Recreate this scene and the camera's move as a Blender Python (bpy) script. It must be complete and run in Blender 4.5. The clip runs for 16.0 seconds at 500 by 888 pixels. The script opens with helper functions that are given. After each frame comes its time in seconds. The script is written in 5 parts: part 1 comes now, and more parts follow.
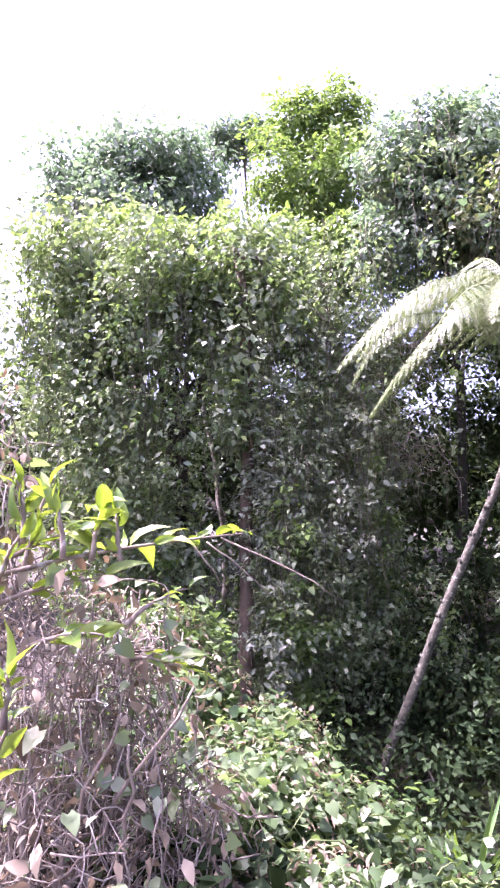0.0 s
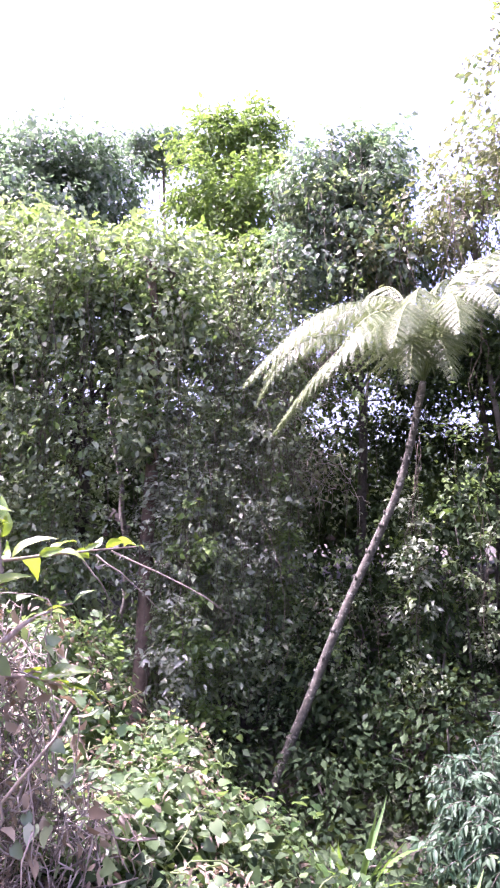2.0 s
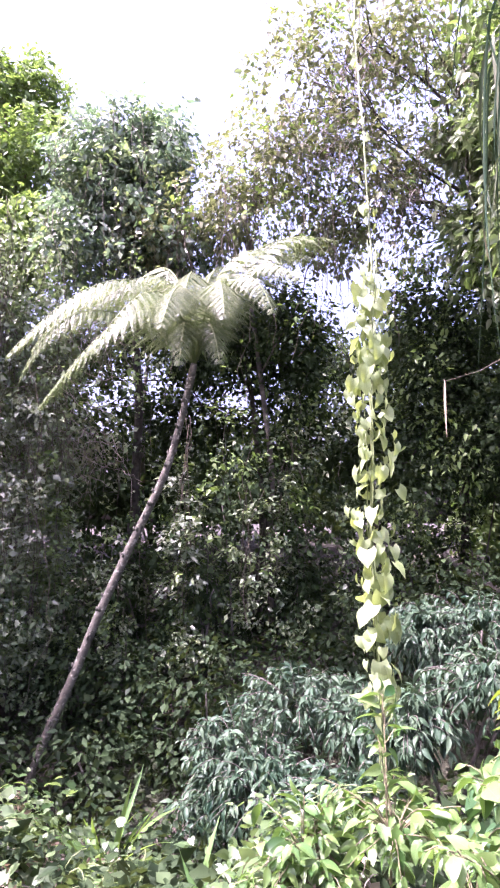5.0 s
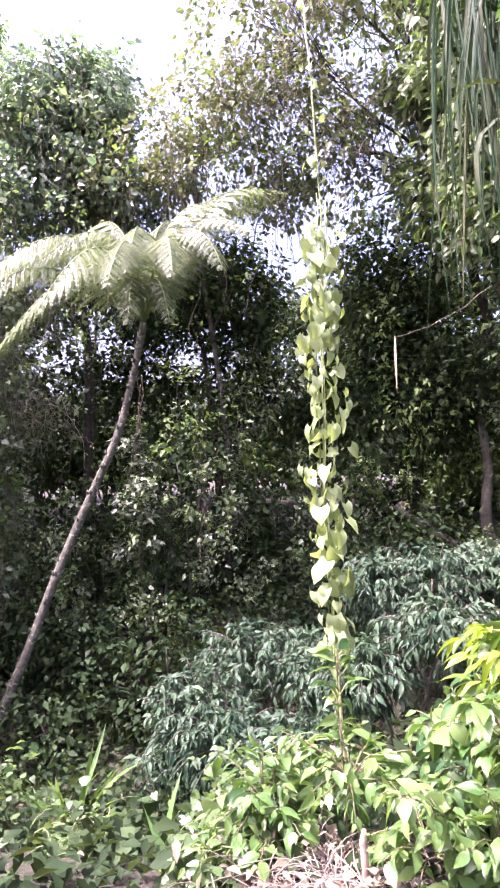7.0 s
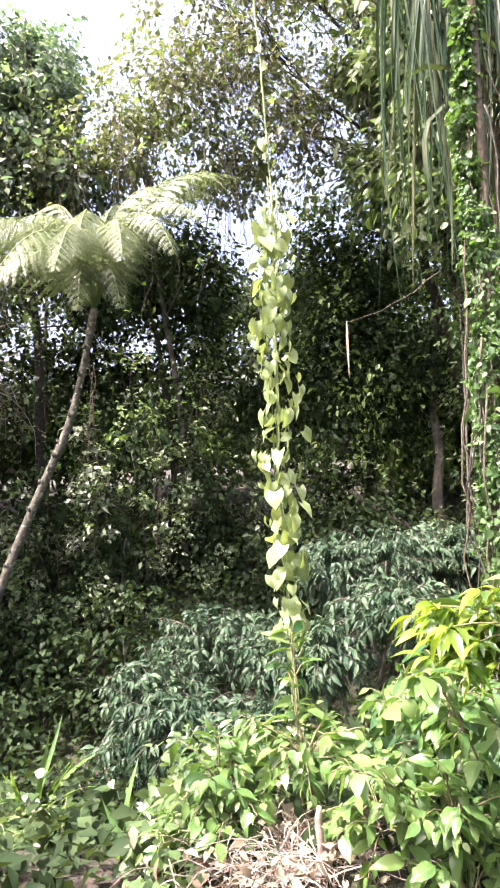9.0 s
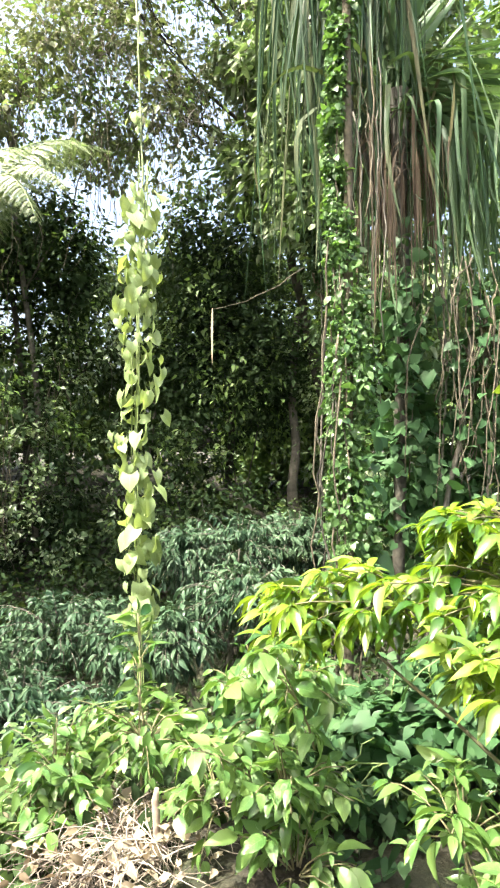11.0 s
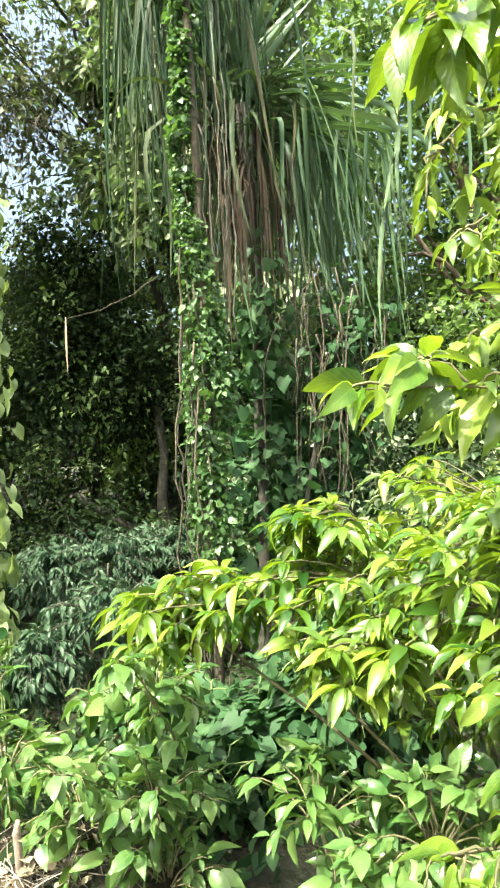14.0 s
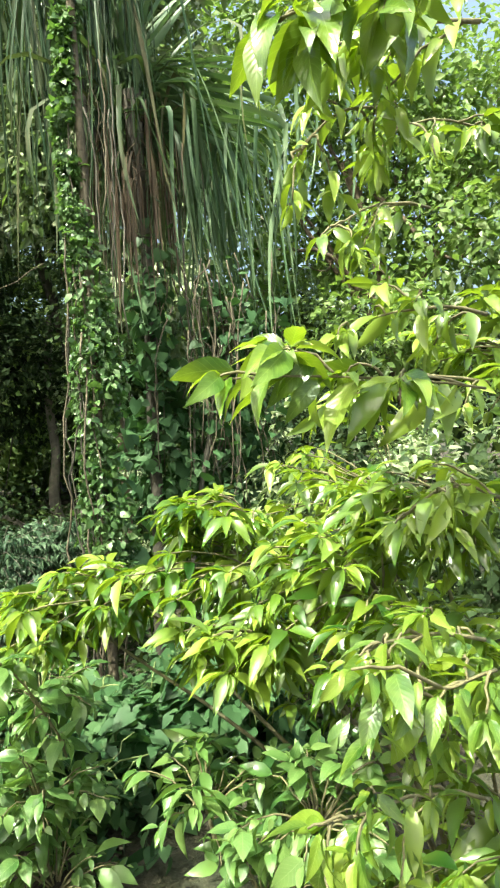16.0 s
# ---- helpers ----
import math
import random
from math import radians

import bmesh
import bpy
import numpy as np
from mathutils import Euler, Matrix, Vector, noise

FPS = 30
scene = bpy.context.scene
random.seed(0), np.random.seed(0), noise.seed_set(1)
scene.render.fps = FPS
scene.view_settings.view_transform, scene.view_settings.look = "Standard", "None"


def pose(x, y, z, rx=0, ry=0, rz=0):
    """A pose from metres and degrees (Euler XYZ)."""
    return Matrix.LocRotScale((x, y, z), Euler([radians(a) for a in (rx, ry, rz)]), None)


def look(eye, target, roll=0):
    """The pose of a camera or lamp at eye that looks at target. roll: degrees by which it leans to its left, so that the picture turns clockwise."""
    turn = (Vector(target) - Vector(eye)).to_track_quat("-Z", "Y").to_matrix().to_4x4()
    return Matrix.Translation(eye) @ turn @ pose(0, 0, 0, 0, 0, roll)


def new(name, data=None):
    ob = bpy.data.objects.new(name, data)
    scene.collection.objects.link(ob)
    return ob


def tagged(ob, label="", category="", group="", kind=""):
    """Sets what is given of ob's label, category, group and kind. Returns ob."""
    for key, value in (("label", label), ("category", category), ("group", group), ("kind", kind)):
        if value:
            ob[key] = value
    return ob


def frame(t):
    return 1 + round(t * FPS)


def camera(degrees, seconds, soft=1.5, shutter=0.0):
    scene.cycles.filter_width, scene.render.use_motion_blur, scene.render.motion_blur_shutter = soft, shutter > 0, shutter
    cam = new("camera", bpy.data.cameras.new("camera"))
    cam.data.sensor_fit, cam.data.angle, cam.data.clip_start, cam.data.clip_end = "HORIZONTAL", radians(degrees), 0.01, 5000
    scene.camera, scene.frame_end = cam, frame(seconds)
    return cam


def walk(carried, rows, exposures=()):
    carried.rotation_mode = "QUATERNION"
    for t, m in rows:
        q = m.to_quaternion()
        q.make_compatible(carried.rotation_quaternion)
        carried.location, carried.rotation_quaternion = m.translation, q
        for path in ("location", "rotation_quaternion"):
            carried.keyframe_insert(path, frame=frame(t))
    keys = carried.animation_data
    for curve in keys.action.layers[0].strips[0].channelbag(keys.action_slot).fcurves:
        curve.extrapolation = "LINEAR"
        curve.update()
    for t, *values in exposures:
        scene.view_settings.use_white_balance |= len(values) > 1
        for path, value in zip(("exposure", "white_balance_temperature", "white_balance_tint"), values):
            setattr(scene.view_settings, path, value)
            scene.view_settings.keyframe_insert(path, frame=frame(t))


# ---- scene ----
cam = camera(42.57, 16.0, soft=2.2)
# seconds, place, then heading east of north, pitch and roll in degrees
WAY = (
    (0.0, -0.211, 0.401, 1.629, -31.93, 7.41, -0.32),
    (0.5, -0.200, 0.425, 1.631, -29.68, 8.53, -0.33),
    (1.0, -0.185, 0.433, 1.632, -27.72, 8.65, -0.04),
    (1.5, -0.168, 0.442, 1.634, -25.60, 8.57, 0.31),
    (2.0, -0.155, 0.447, 1.631, -23.95, 8.67, 0.77),
    (2.5, -0.127, 0.456, 1.624, -20.88, 7.58, 0.78),
    (3.0, -0.117, 0.471, 1.613, -19.76, 7.39, 0.10),
    (3.5, -0.088, 0.461, 1.612, -17.25, 6.47, 0.01),
    (4.0, -0.040, 0.455, 1.609, -12.56, 6.22, 0.25),
    (4.5, -0.012, 0.458, 1.610, -8.50, 6.86, 0.83),
    (5.0, 0.012, 0.456, 1.607, -4.85, 6.99, -0.40),
    (5.2, 0.012, 0.448, 1.609, -4.35, 7.29, 0.00),
    (7.3, 0.033, 0.499, 1.645, -0.45, 2.37, -2.04),
    (7.5, 0.035, 0.507, 1.650, -0.00, 2.16, -1.69),
    (8.0, 0.049, 0.492, 1.644, 1.21, 2.24, -1.85),
    (8.2, 0.049, 0.480, 1.642, 1.28, 2.08, -2.01),
    (10.3, 0.058, 0.529, 1.580, 9.20, 1.65, -1.33),
    (10.5, 0.059, 0.522, 1.581, 10.61, 1.71, -0.25),
    (11.0, 0.083, 0.513, 1.579, 14.96, 0.58, -0.39),
    (11.5, 0.115, 0.557, 1.569, 17.52, -0.02, 0.53),
    (12.0, 0.105, 0.500, 1.577, 19.44, 1.44, -0.20),
    (12.5, 0.121, 0.489, 1.579, 21.60, 1.87, -0.29),
    (13.0, 0.131, 0.485, 1.573, 21.93, 1.77, -1.64),
    (13.5, 0.135, 0.481, 1.568, 23.01, 1.80, -2.59),
    (14.0, 0.150, 0.472, 1.565, 26.28, 1.06, -3.15),
    (14.5, 0.163, 0.461, 1.565, 29.34, 0.92, -3.26),
    (15.0, 0.172, 0.454, 1.559, 31.55, 0.40, -2.93),
    (15.5, 0.181, 0.451, 1.558, 34.06, 0.16, -3.85),
    (16.0, 0.190, 0.446, 1.556, 35.16, -0.12, -3.92),
)
walk(cam, [(t, pose(x, y, z, 90 + p, 0, -h) @ pose(0, 0, 0, 0, 0, r)) for t, x, y, z, h, p, r in WAY],
     exposures=[(0.0, 2.68, 5650, 54), (3.0, 2.72, 5600, 58), (5.0, 2.63, 5700, 56), (8.2, 2.5, 6120, 39),
                (10.3, 2.5, 6550, 12), (13.0, 2.32, 6550, 1), (16.0, 1.84, 6650, -5)])

# ---- light ----
SUN_HIGH, SUN_HEADING = 62.0, -112.0
world = bpy.data.worlds.new("sky")
scene.world = world
world.use_nodes = True
wn = world.node_tree
sky = wn.nodes.new("ShaderNodeTexSky")
sky.sky_type, sky.sun_disc = "NISHITA", False
sky.sun_elevation, sky.sun_rotation = radians(SUN_HIGH), radians(SUN_HEADING)
sky.dust_density, sky.air_density = 10.0, 1.0
wn.links.new(sky.outputs[0], wn.nodes["Background"].inputs[0])
wn.nodes["Background"].inputs[1].default_value = 0.15
sun = new("sun", bpy.data.lights.new("sun", "SUN"))
sun.data.energy, sun.data.angle, sun.data.color = 3.6, radians(0.55), (1.0, 0.95, 0.86)
sun_way = Vector((math.sin(radians(SUN_HEADING)) * math.cos(radians(SUN_HIGH)),
                  math.cos(radians(SUN_HEADING)) * math.cos(radians(SUN_HIGH)), math.sin(radians(SUN_HIGH))))
sun.matrix_world = look(sun_way * 40, (0, 0, 0))


# ---- materials ----
def node_material(name):
    m = bpy.data.materials.new(name)
    m.use_nodes = True
    nt = m.node_tree
    return m, nt, nt.nodes["Principled BSDF"], nt.nodes["Material Output"]


def ramp(nt, colours, fac):
    r = nt.nodes.new("ShaderNodeValToRGB")
    els = r.color_ramp.elements
    while len(els) < len(colours):
        els.new(0.5)
    for k, (e, c) in enumerate(zip(els, colours)):
        e.position, e.color = k / (len(colours) - 1), (*c, 1)
    nt.links.new(fac, r.inputs[0])
    return r.outputs[0]


def mix(nt, a, b, fac, how="MIX"):
    n = nt.nodes.new("ShaderNodeMix")
    n.data_type, n.blend_type = "RGBA", how
    for k, v in ((0, fac), (6, a), (7, b)):
        if isinstance(v, (int, float)):
            n.inputs[k].default_value = v
        elif isinstance(v, tuple):
            n.inputs[k].default_value = (*v, 1)
        else:
            nt.links.new(v, n.inputs[k])
    return n.outputs[2]


def noise_out(nt, scale, detail=4, coords="Object"):
    co = nt.nodes.new("ShaderNodeTexCoord")
    n = nt.nodes.new("ShaderNodeTexNoise")
    n.inputs["Scale"].default_value, n.inputs["Detail"].default_value = scale, detail
    nt.links.new(co.outputs[coords], n.inputs["Vector"])
    return n.outputs[0]


def bump(nt, height, strength, bsdf, dist=0.01):
    b = nt.nodes.new("ShaderNodeBump")
    b.inputs["Strength"].default_value, b.inputs["Distance"].default_value = strength, dist
    nt.links.new(height, b.inputs["Height"])
    nt.links.new(b.outputs[0], bsdf.inputs["Normal"])


def leaf_material(name, colours, glow, through_share=0.38, rough=0.42, single=False, veins=False, gloss=0.45):
    """Leaf blade: reflects, and lets light through. single: one object a leaf."""
    m, nt, bsdf, out = node_material(name)
    if single:
        rnd = nt.nodes.new("ShaderNodeObjectInfo").outputs["Random"]
    else:
        rnd = nt.nodes.new("ShaderNodeNewGeometry").outputs["Random Per Island"]
    col = ramp(nt, colours, rnd)
    patch = noise_out(nt, 1.7, 3)
    col = mix(nt, col, tuple(min(1, c * 1.55) for c in colours[-1]), nt_scale(nt, patch, 1.6, -0.62))
    col = mix(nt, col, (0.16, 0.11, 0.035), nt_scale(nt, noise_out(nt, 38.0, 2), 3.0, -2.05))
    if veins:
        uv = nt.nodes.new("ShaderNodeUVMap")
        sep = nt.nodes.new("ShaderNodeSeparateXYZ")
        nt.links.new(uv.outputs[0], sep.inputs[0])
        off = nt_math(nt, "ABSOLUTE", nt_math(nt, "SUBTRACT", sep.outputs[1], 0.5))
        rib = nt_math(nt, "LESS_THAN", off, 0.018)
        wave = nt_math(nt, "SINE", nt_math(nt, "MULTIPLY", nt_math(nt, "SUBTRACT", sep.outputs[0], nt_math(nt, "MULTIPLY", off, 0.45)), 62.0))
        side = nt_math(nt, "GREATER_THAN", wave, 0.93)
        both = nt_math(nt, "MAXIMUM", rib, nt_math(nt, "MULTIPLY", side, 0.55))
        col = mix(nt, col, tuple(min(1, c * 1.8 + 0.03) for c in colours[-1]), nt_math(nt, "MULTIPLY", both, 0.35))
        bump(nt, wave, 0.12, bsdf, 0.001)
    nt.links.new(col, bsdf.inputs["Base Color"])
    vary = nt_math(nt, "FRACT", nt_math(nt, "MULTIPLY", rnd, 7.31))
    nt.links.new(nt_scale(nt, vary, 0.34, rough - 0.17), bsdf.inputs["Roughness"])
    bsdf.inputs["Specular IOR Level"].default_value = gloss
    tr = nt.nodes.new("ShaderNodeBsdfTranslucent")
    nt.links.new(mix(nt, col, glow, 0.72), tr.inputs[0])
    ms = nt.nodes.new("ShaderNodeMixShader")
    ms.inputs[0].default_value = through_share
    nt.links.new(bsdf.outputs[0], ms.inputs[1])
    nt.links.new(tr.outputs[0], ms.inputs[2])
    nt.links.new(ms.outputs[0], out.inputs[0])
    return m


def nt_math(nt, op, a, b=0.0):
    n = nt.nodes.new("ShaderNodeMath")
    n.operation = op
    for k, v in ((0, a), (1, b)):
        if isinstance(v, (int, float)):
            n.inputs[k].default_value = v
        else:
            nt.links.new(v, n.inputs[k])
    return n.outputs[0]


def nt_scale(nt, v, mul, add):
    n = nt.nodes.new("ShaderNodeMath")
    n.operation, n.use_clamp = "MULTIPLY_ADD", True
    nt.links.new(v, n.inputs[0])
    n.inputs[1].default_value, n.inputs[2].default_value = mul, add
    return n.outputs[0]


def bark_material(name, dark, light, scale=14.0, rough=0.9, spots=None, strands=False):
    m, nt, bsdf, out = node_material(name)
    n1, n2 = noise_out(nt, scale, 6), noise_out(nt, scale * 0.22, 3)
    col = mix(nt, dark, light, nt_scale(nt, n1, 2.2, -0.6))
    if strands:
        geo = nt.nodes.new("ShaderNodeNewGeometry")
        col = mix(nt, col, ramp(nt, ((0.05, 0.036, 0.026), (0.24, 0.195, 0.15), (0.52, 0.47, 0.40)), geo.outputs["Random Per Island"]), 0.8)
    col = mix(nt, col, tuple(c * 0.45 for c in dark), nt_scale(nt, n2, 2.4, -1.0))
    if spots:
        col = mix(nt, col, spots, nt_scale(nt, noise_out(nt, scale * 0.9, 2), 7.0, -4.0))
    nt.links.new(col, bsdf.inputs["Base Color"])
    bsdf.inputs["Roughness"].default_value = rough
    bump(nt, n1, 0.7, bsdf, 0.02)
    return m


# Palest ramp tones stand in for shining leaves on the wall.
DEEP = leaf_material("deep_creeper_leaf", ((0.014, 0.04, 0.013), (0.08, 0.135, 0.05), (0.17, 0.215, 0.1), (0.29, 0.33, 0.2)), (0.20, 0.33, 0.06), 0.32, 0.34, gloss=0.55)
COOL = leaf_material("cool_creeper_leaf", ((0.02, 0.048, 0.026), (0.085, 0.135, 0.082), (0.2, 0.245, 0.17)), (0.16, 0.28, 0.10), 0.4, 0.3, gloss=0.8)
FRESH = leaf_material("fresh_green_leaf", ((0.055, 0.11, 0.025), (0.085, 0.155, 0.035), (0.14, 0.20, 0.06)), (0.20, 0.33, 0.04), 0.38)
OPEN = leaf_material("canopy_leaf", ((0.045, 0.06, 0.03), (0.085, 0.115, 0.045), (0.15, 0.155, 0.075)), (0.19, 0.24, 0.06), 0.32)
# Near-black leaf: the deep shade of the thicket is put into its colour.
SHADE = leaf_material("shade_dark_leaf", ((0.004, 0.01, 0.004), (0.013, 0.027, 0.011), (0.04, 0.065, 0.026)), (0.10, 0.15, 0.025), 0.2, 0.6, gloss=0.08)
COFFEE = leaf_material("glossy_blue_green_leaf", ((0.008, 0.026, 0.013), (0.026, 0.058, 0.03), (0.062, 0.10, 0.054)), (0.08, 0.16, 0.04), 0.15, 0.46, gloss=0.2)
HEART = leaf_material("heart_vine_leaf", ((0.13, 0.18, 0.07), (0.17, 0.23, 0.09), (0.22, 0.28, 0.13)), (0.36, 0.46, 0.07), 0.36, 0.4, single=True, veins=True)
# The pale ramp end paints highlights on lit creeper.
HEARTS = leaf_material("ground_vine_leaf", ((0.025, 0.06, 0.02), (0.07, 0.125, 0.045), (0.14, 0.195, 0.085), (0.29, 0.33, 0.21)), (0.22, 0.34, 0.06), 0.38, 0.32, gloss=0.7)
MOUND = leaf_material("mound_creeper_leaf", ((0.016, 0.045, 0.014), (0.055, 0.105, 0.034), (0.115, 0.165, 0.07)), (0.2, 0.32, 0.06), 0.36, 0.36, gloss=0.55)
# Pale leaf: stands in for sunlight on the creeper wall.
PALE = leaf_material("lit_pale_creeper_leaf", ((0.03, 0.055, 0.025), (0.15, 0.19, 0.115), (0.28, 0.31, 0.23)), (0.26, 0.34, 0.14), 0.34, 0.34, gloss=0.6)
# Dark green leaf, darkened further for the shade over the mound.
DARKHEART = leaf_material("shade_dark_heart_leaf", ((0.016, 0.046, 0.017), (0.03, 0.075, 0.028), (0.055, 0.105, 0.042)), (0.08, 0.2, 0.03), 0.2, 0.5, gloss=0.18)
BUSH = leaf_material("bush_leaf", ((0.03, 0.08, 0.022), (0.06, 0.135, 0.036), (0.085, 0.16, 0.04), (0.12, 0.185, 0.055)), (0.20, 0.36, 0.03), 0.32, 0.34, single=True, veins=True, gloss=0.5)
BUSHES = leaf_material("bush_leaf_mass", ((0.018, 0.055, 0.015), (0.05, 0.12, 0.03), (0.08, 0.155, 0.038), (0.13, 0.195, 0.06)), (0.18, 0.34, 0.03), 0.3, 0.34, gloss=0.5)
CHERRY = leaf_material("long_yellow_green_leaf", ((0.010, 0.046, 0.007), (0.026, 0.088, 0.010), (0.06, 0.14, 0.013), (0.12, 0.19, 0.02), (0.19, 0.26, 0.045)), (0.27, 0.40, 0.012), 0.4, 0.32, single=True, veins=True, gloss=0.7)
CHERRIES = leaf_material("long_yellow_green_leaf_mass", ((0.007, 0.034, 0.006), (0.022, 0.075, 0.010), (0.06, 0.135, 0.013), (0.13, 0.2, 0.02), (0.2, 0.27, 0.045)), (0.27, 0.40, 0.012), 0.37, 0.3, gloss=0.7)
FROND = leaf_material("pale_fern_leaf", ((0.05, 0.08, 0.03), (0.09, 0.125, 0.052), (0.145, 0.18, 0.088)), (0.17, 0.24, 0.06), 0.32, 0.4, gloss=0.5)
STRAP = leaf_material("strap_leaf", ((0.014, 0.04, 0.016), (0.045, 0.095, 0.042), (0.075, 0.135, 0.06), (0.14, 0.20, 0.105)), (0.14, 0.26, 0.04), 0.2, 0.46, single=True, gloss=0.4)
# Strap leaf darkened for the shade on the palm's left head.
SHADESTRAP = leaf_material("shade_strap_leaf", ((0.008, 0.024, 0.009), (0.016, 0.04, 0.018), (0.04, 0.066, 0.034)), (0.07, 0.13, 0.03), 0.12, 0.5, single=True, gloss=0.1)
# Inner straps, darkened for the dim inside of the crown.
STRAPS = leaf_material("shade_inner_strap_leaf", ((0.012, 0.036, 0.012), (0.026, 0.06, 0.022), (0.085, 0.08, 0.04)), (0.10, 0.18, 0.03), 0.14, 0.55, gloss=0.2)
DRYSTRAP = leaf_material("dead_strap_leaf", ((0.03, 0.02, 0.013), (0.062, 0.043, 0.028), (0.13, 0.10, 0.066)), (0.07, 0.042, 0.022), 0.14, 0.7, single=True, gloss=0.2)
GRASS = leaf_material("blade_leaf", ((0.035, 0.09, 0.025), (0.06, 0.13, 0.035), (0.1, 0.18, 0.055)), (0.25, 0.42, 0.04), 0.38, 0.36, single=True)
DRYLEAF = leaf_material("dry_leaf", ((0.09, 0.065, 0.04), (0.18, 0.145, 0.095), (0.31, 0.265, 0.19)), (0.28, 0.18, 0.08), 0.2, 0.75, gloss=0.2)
BARK = bark_material("brown_bark", (0.07, 0.052, 0.034), (0.155, 0.115, 0.075))
GREYBARK = bark_material("grey_bark", (0.06, 0.055, 0.042), (0.165, 0.15, 0.118), 18)
FERNBARK = bark_material("fern_trunk_bark", (0.045, 0.044, 0.03), (0.13, 0.125, 0.088), 26, spots=(0.27, 0.265, 0.21))
PALEBARK = bark_material("lichened_bark", (0.16, 0.12, 0.09), (0.34, 0.28, 0.22), 22, spots=(0.45, 0.42, 0.38))
VINE = bark_material("bare_vine_bark", (0.058, 0.048, 0.03), (0.14, 0.118, 0.078), 30)
DRY = bark_material("dead_vine_stem", (0.22, 0.175, 0.13), (0.5, 0.44, 0.355), 30, strands=True)
GREENSTEM = bark_material("green_stem", (0.10, 0.15, 0.04), (0.19, 0.23, 0.08), 30, 0.6)
# Bark darkened for the dimness under and behind foliage.
DARKBARK = bark_material("shade_dark_bark", (0.022, 0.02, 0.014), (0.075, 0.066, 0.048), 20)
STEM = bark_material("shrub_stem", (0.09, 0.085, 0.04), (0.19, 0.17, 0.08), 30, 0.8)


def ground_material():
    m, nt, bsdf, out = node_material("leaf_litter_soil")
    fine, big = noise_out(nt, 24, 8), noise_out(nt, 0.9, 4)
    vor = nt.nodes.new("ShaderNodeTexVoronoi")
    vor.inputs["Scale"].default_value = 16
    nt.links.new(nt.nodes.new("ShaderNodeTexCoord").outputs["Object"], vor.inputs["Vector"])
    col = mix(nt, (0.014, 0.011, 0.008), (0.055, 0.042, 0.028), nt_scale(nt, fine, 2.2, -0.65))
    col = mix(nt, col, (0.08, 0.06, 0.04), nt_scale(nt, vor.outputs["Distance"], -2.4, 0.75))
    col = mix(nt, col, (0.03, 0.045, 0.015), nt_scale(nt, big, 3.0, -1.3))
    nt.links.new(col, bsdf.inputs["Base Color"])
    bsdf.inputs["Roughness"].default_value = 0.95
    bump(nt, fine, 0.8, bsdf, 0.05)
    return m


SOIL = ground_material()


# ---- building tools ----
def unit(a):
    return a / np.maximum(np.linalg.norm(a, axis=-1, keepdims=True), 1e-9)


def rng_of(seed):
    return np.random.default_rng(seed)


def raw_mesh(name, verts, tris, uv=None, smooth=False):
    me = bpy.data.meshes.new(name)
    verts, tris = np.asarray(verts, np.float32), np.asarray(tris, np.int32)
    me.vertices.add(len(verts))
    me.vertices.foreach_set("co", verts.ravel())
    me.loops.add(tris.size)
    me.loops.foreach_set("vertex_index", tris.ravel())
    me.polygons.add(len(tris))
    me.polygons.foreach_set("loop_start", np.arange(len(tris), dtype=np.int32) * 3)
    me.polygons.foreach_set("loop_total", np.full(len(tris), 3, np.int32))
    if smooth:
        me.polygons.foreach_set("use_smooth", np.ones(len(tris), bool))
    if uv is not None:
        layer = me.uv_layers.new(name="UVMap")
        layer.data.foreach_set("uv", np.asarray(uv, np.float32)[tris.ravel()].ravel())
    me.update(calc_edges=True)
    return me


def thing(name, base, label, category, group="", kind=""):
    ob = new(name)
    ob.location = base
    return tagged(ob, label, category, group, kind)


def part(name, geo, material, parent, label="", kind="", smooth=False):
    """One mesh under a thing; geo is (verts, tris) in world metres."""
    verts, tris = geo
    if not len(verts):
        return None
    off = np.array(parent.location) + (np.array(parent.parent.location) if parent.parent else 0)
    me = raw_mesh(name, np.asarray(verts) - off, tris, smooth=smooth)
    me.materials.append(material)
    ob = new(name, me)
    ob.parent = parent
    return tagged(ob, label, kind=kind)


def joined(geos):
    vs, ts, n = [], [], 0
    for v, t in geos:
        if len(v):
            vs.append(v)
            ts.append(np.asarray(t) + n)
            n += len(v)
    return (np.concatenate(vs), np.concatenate(ts)) if vs else (np.zeros((0, 3)), np.zeros((0, 3), int))


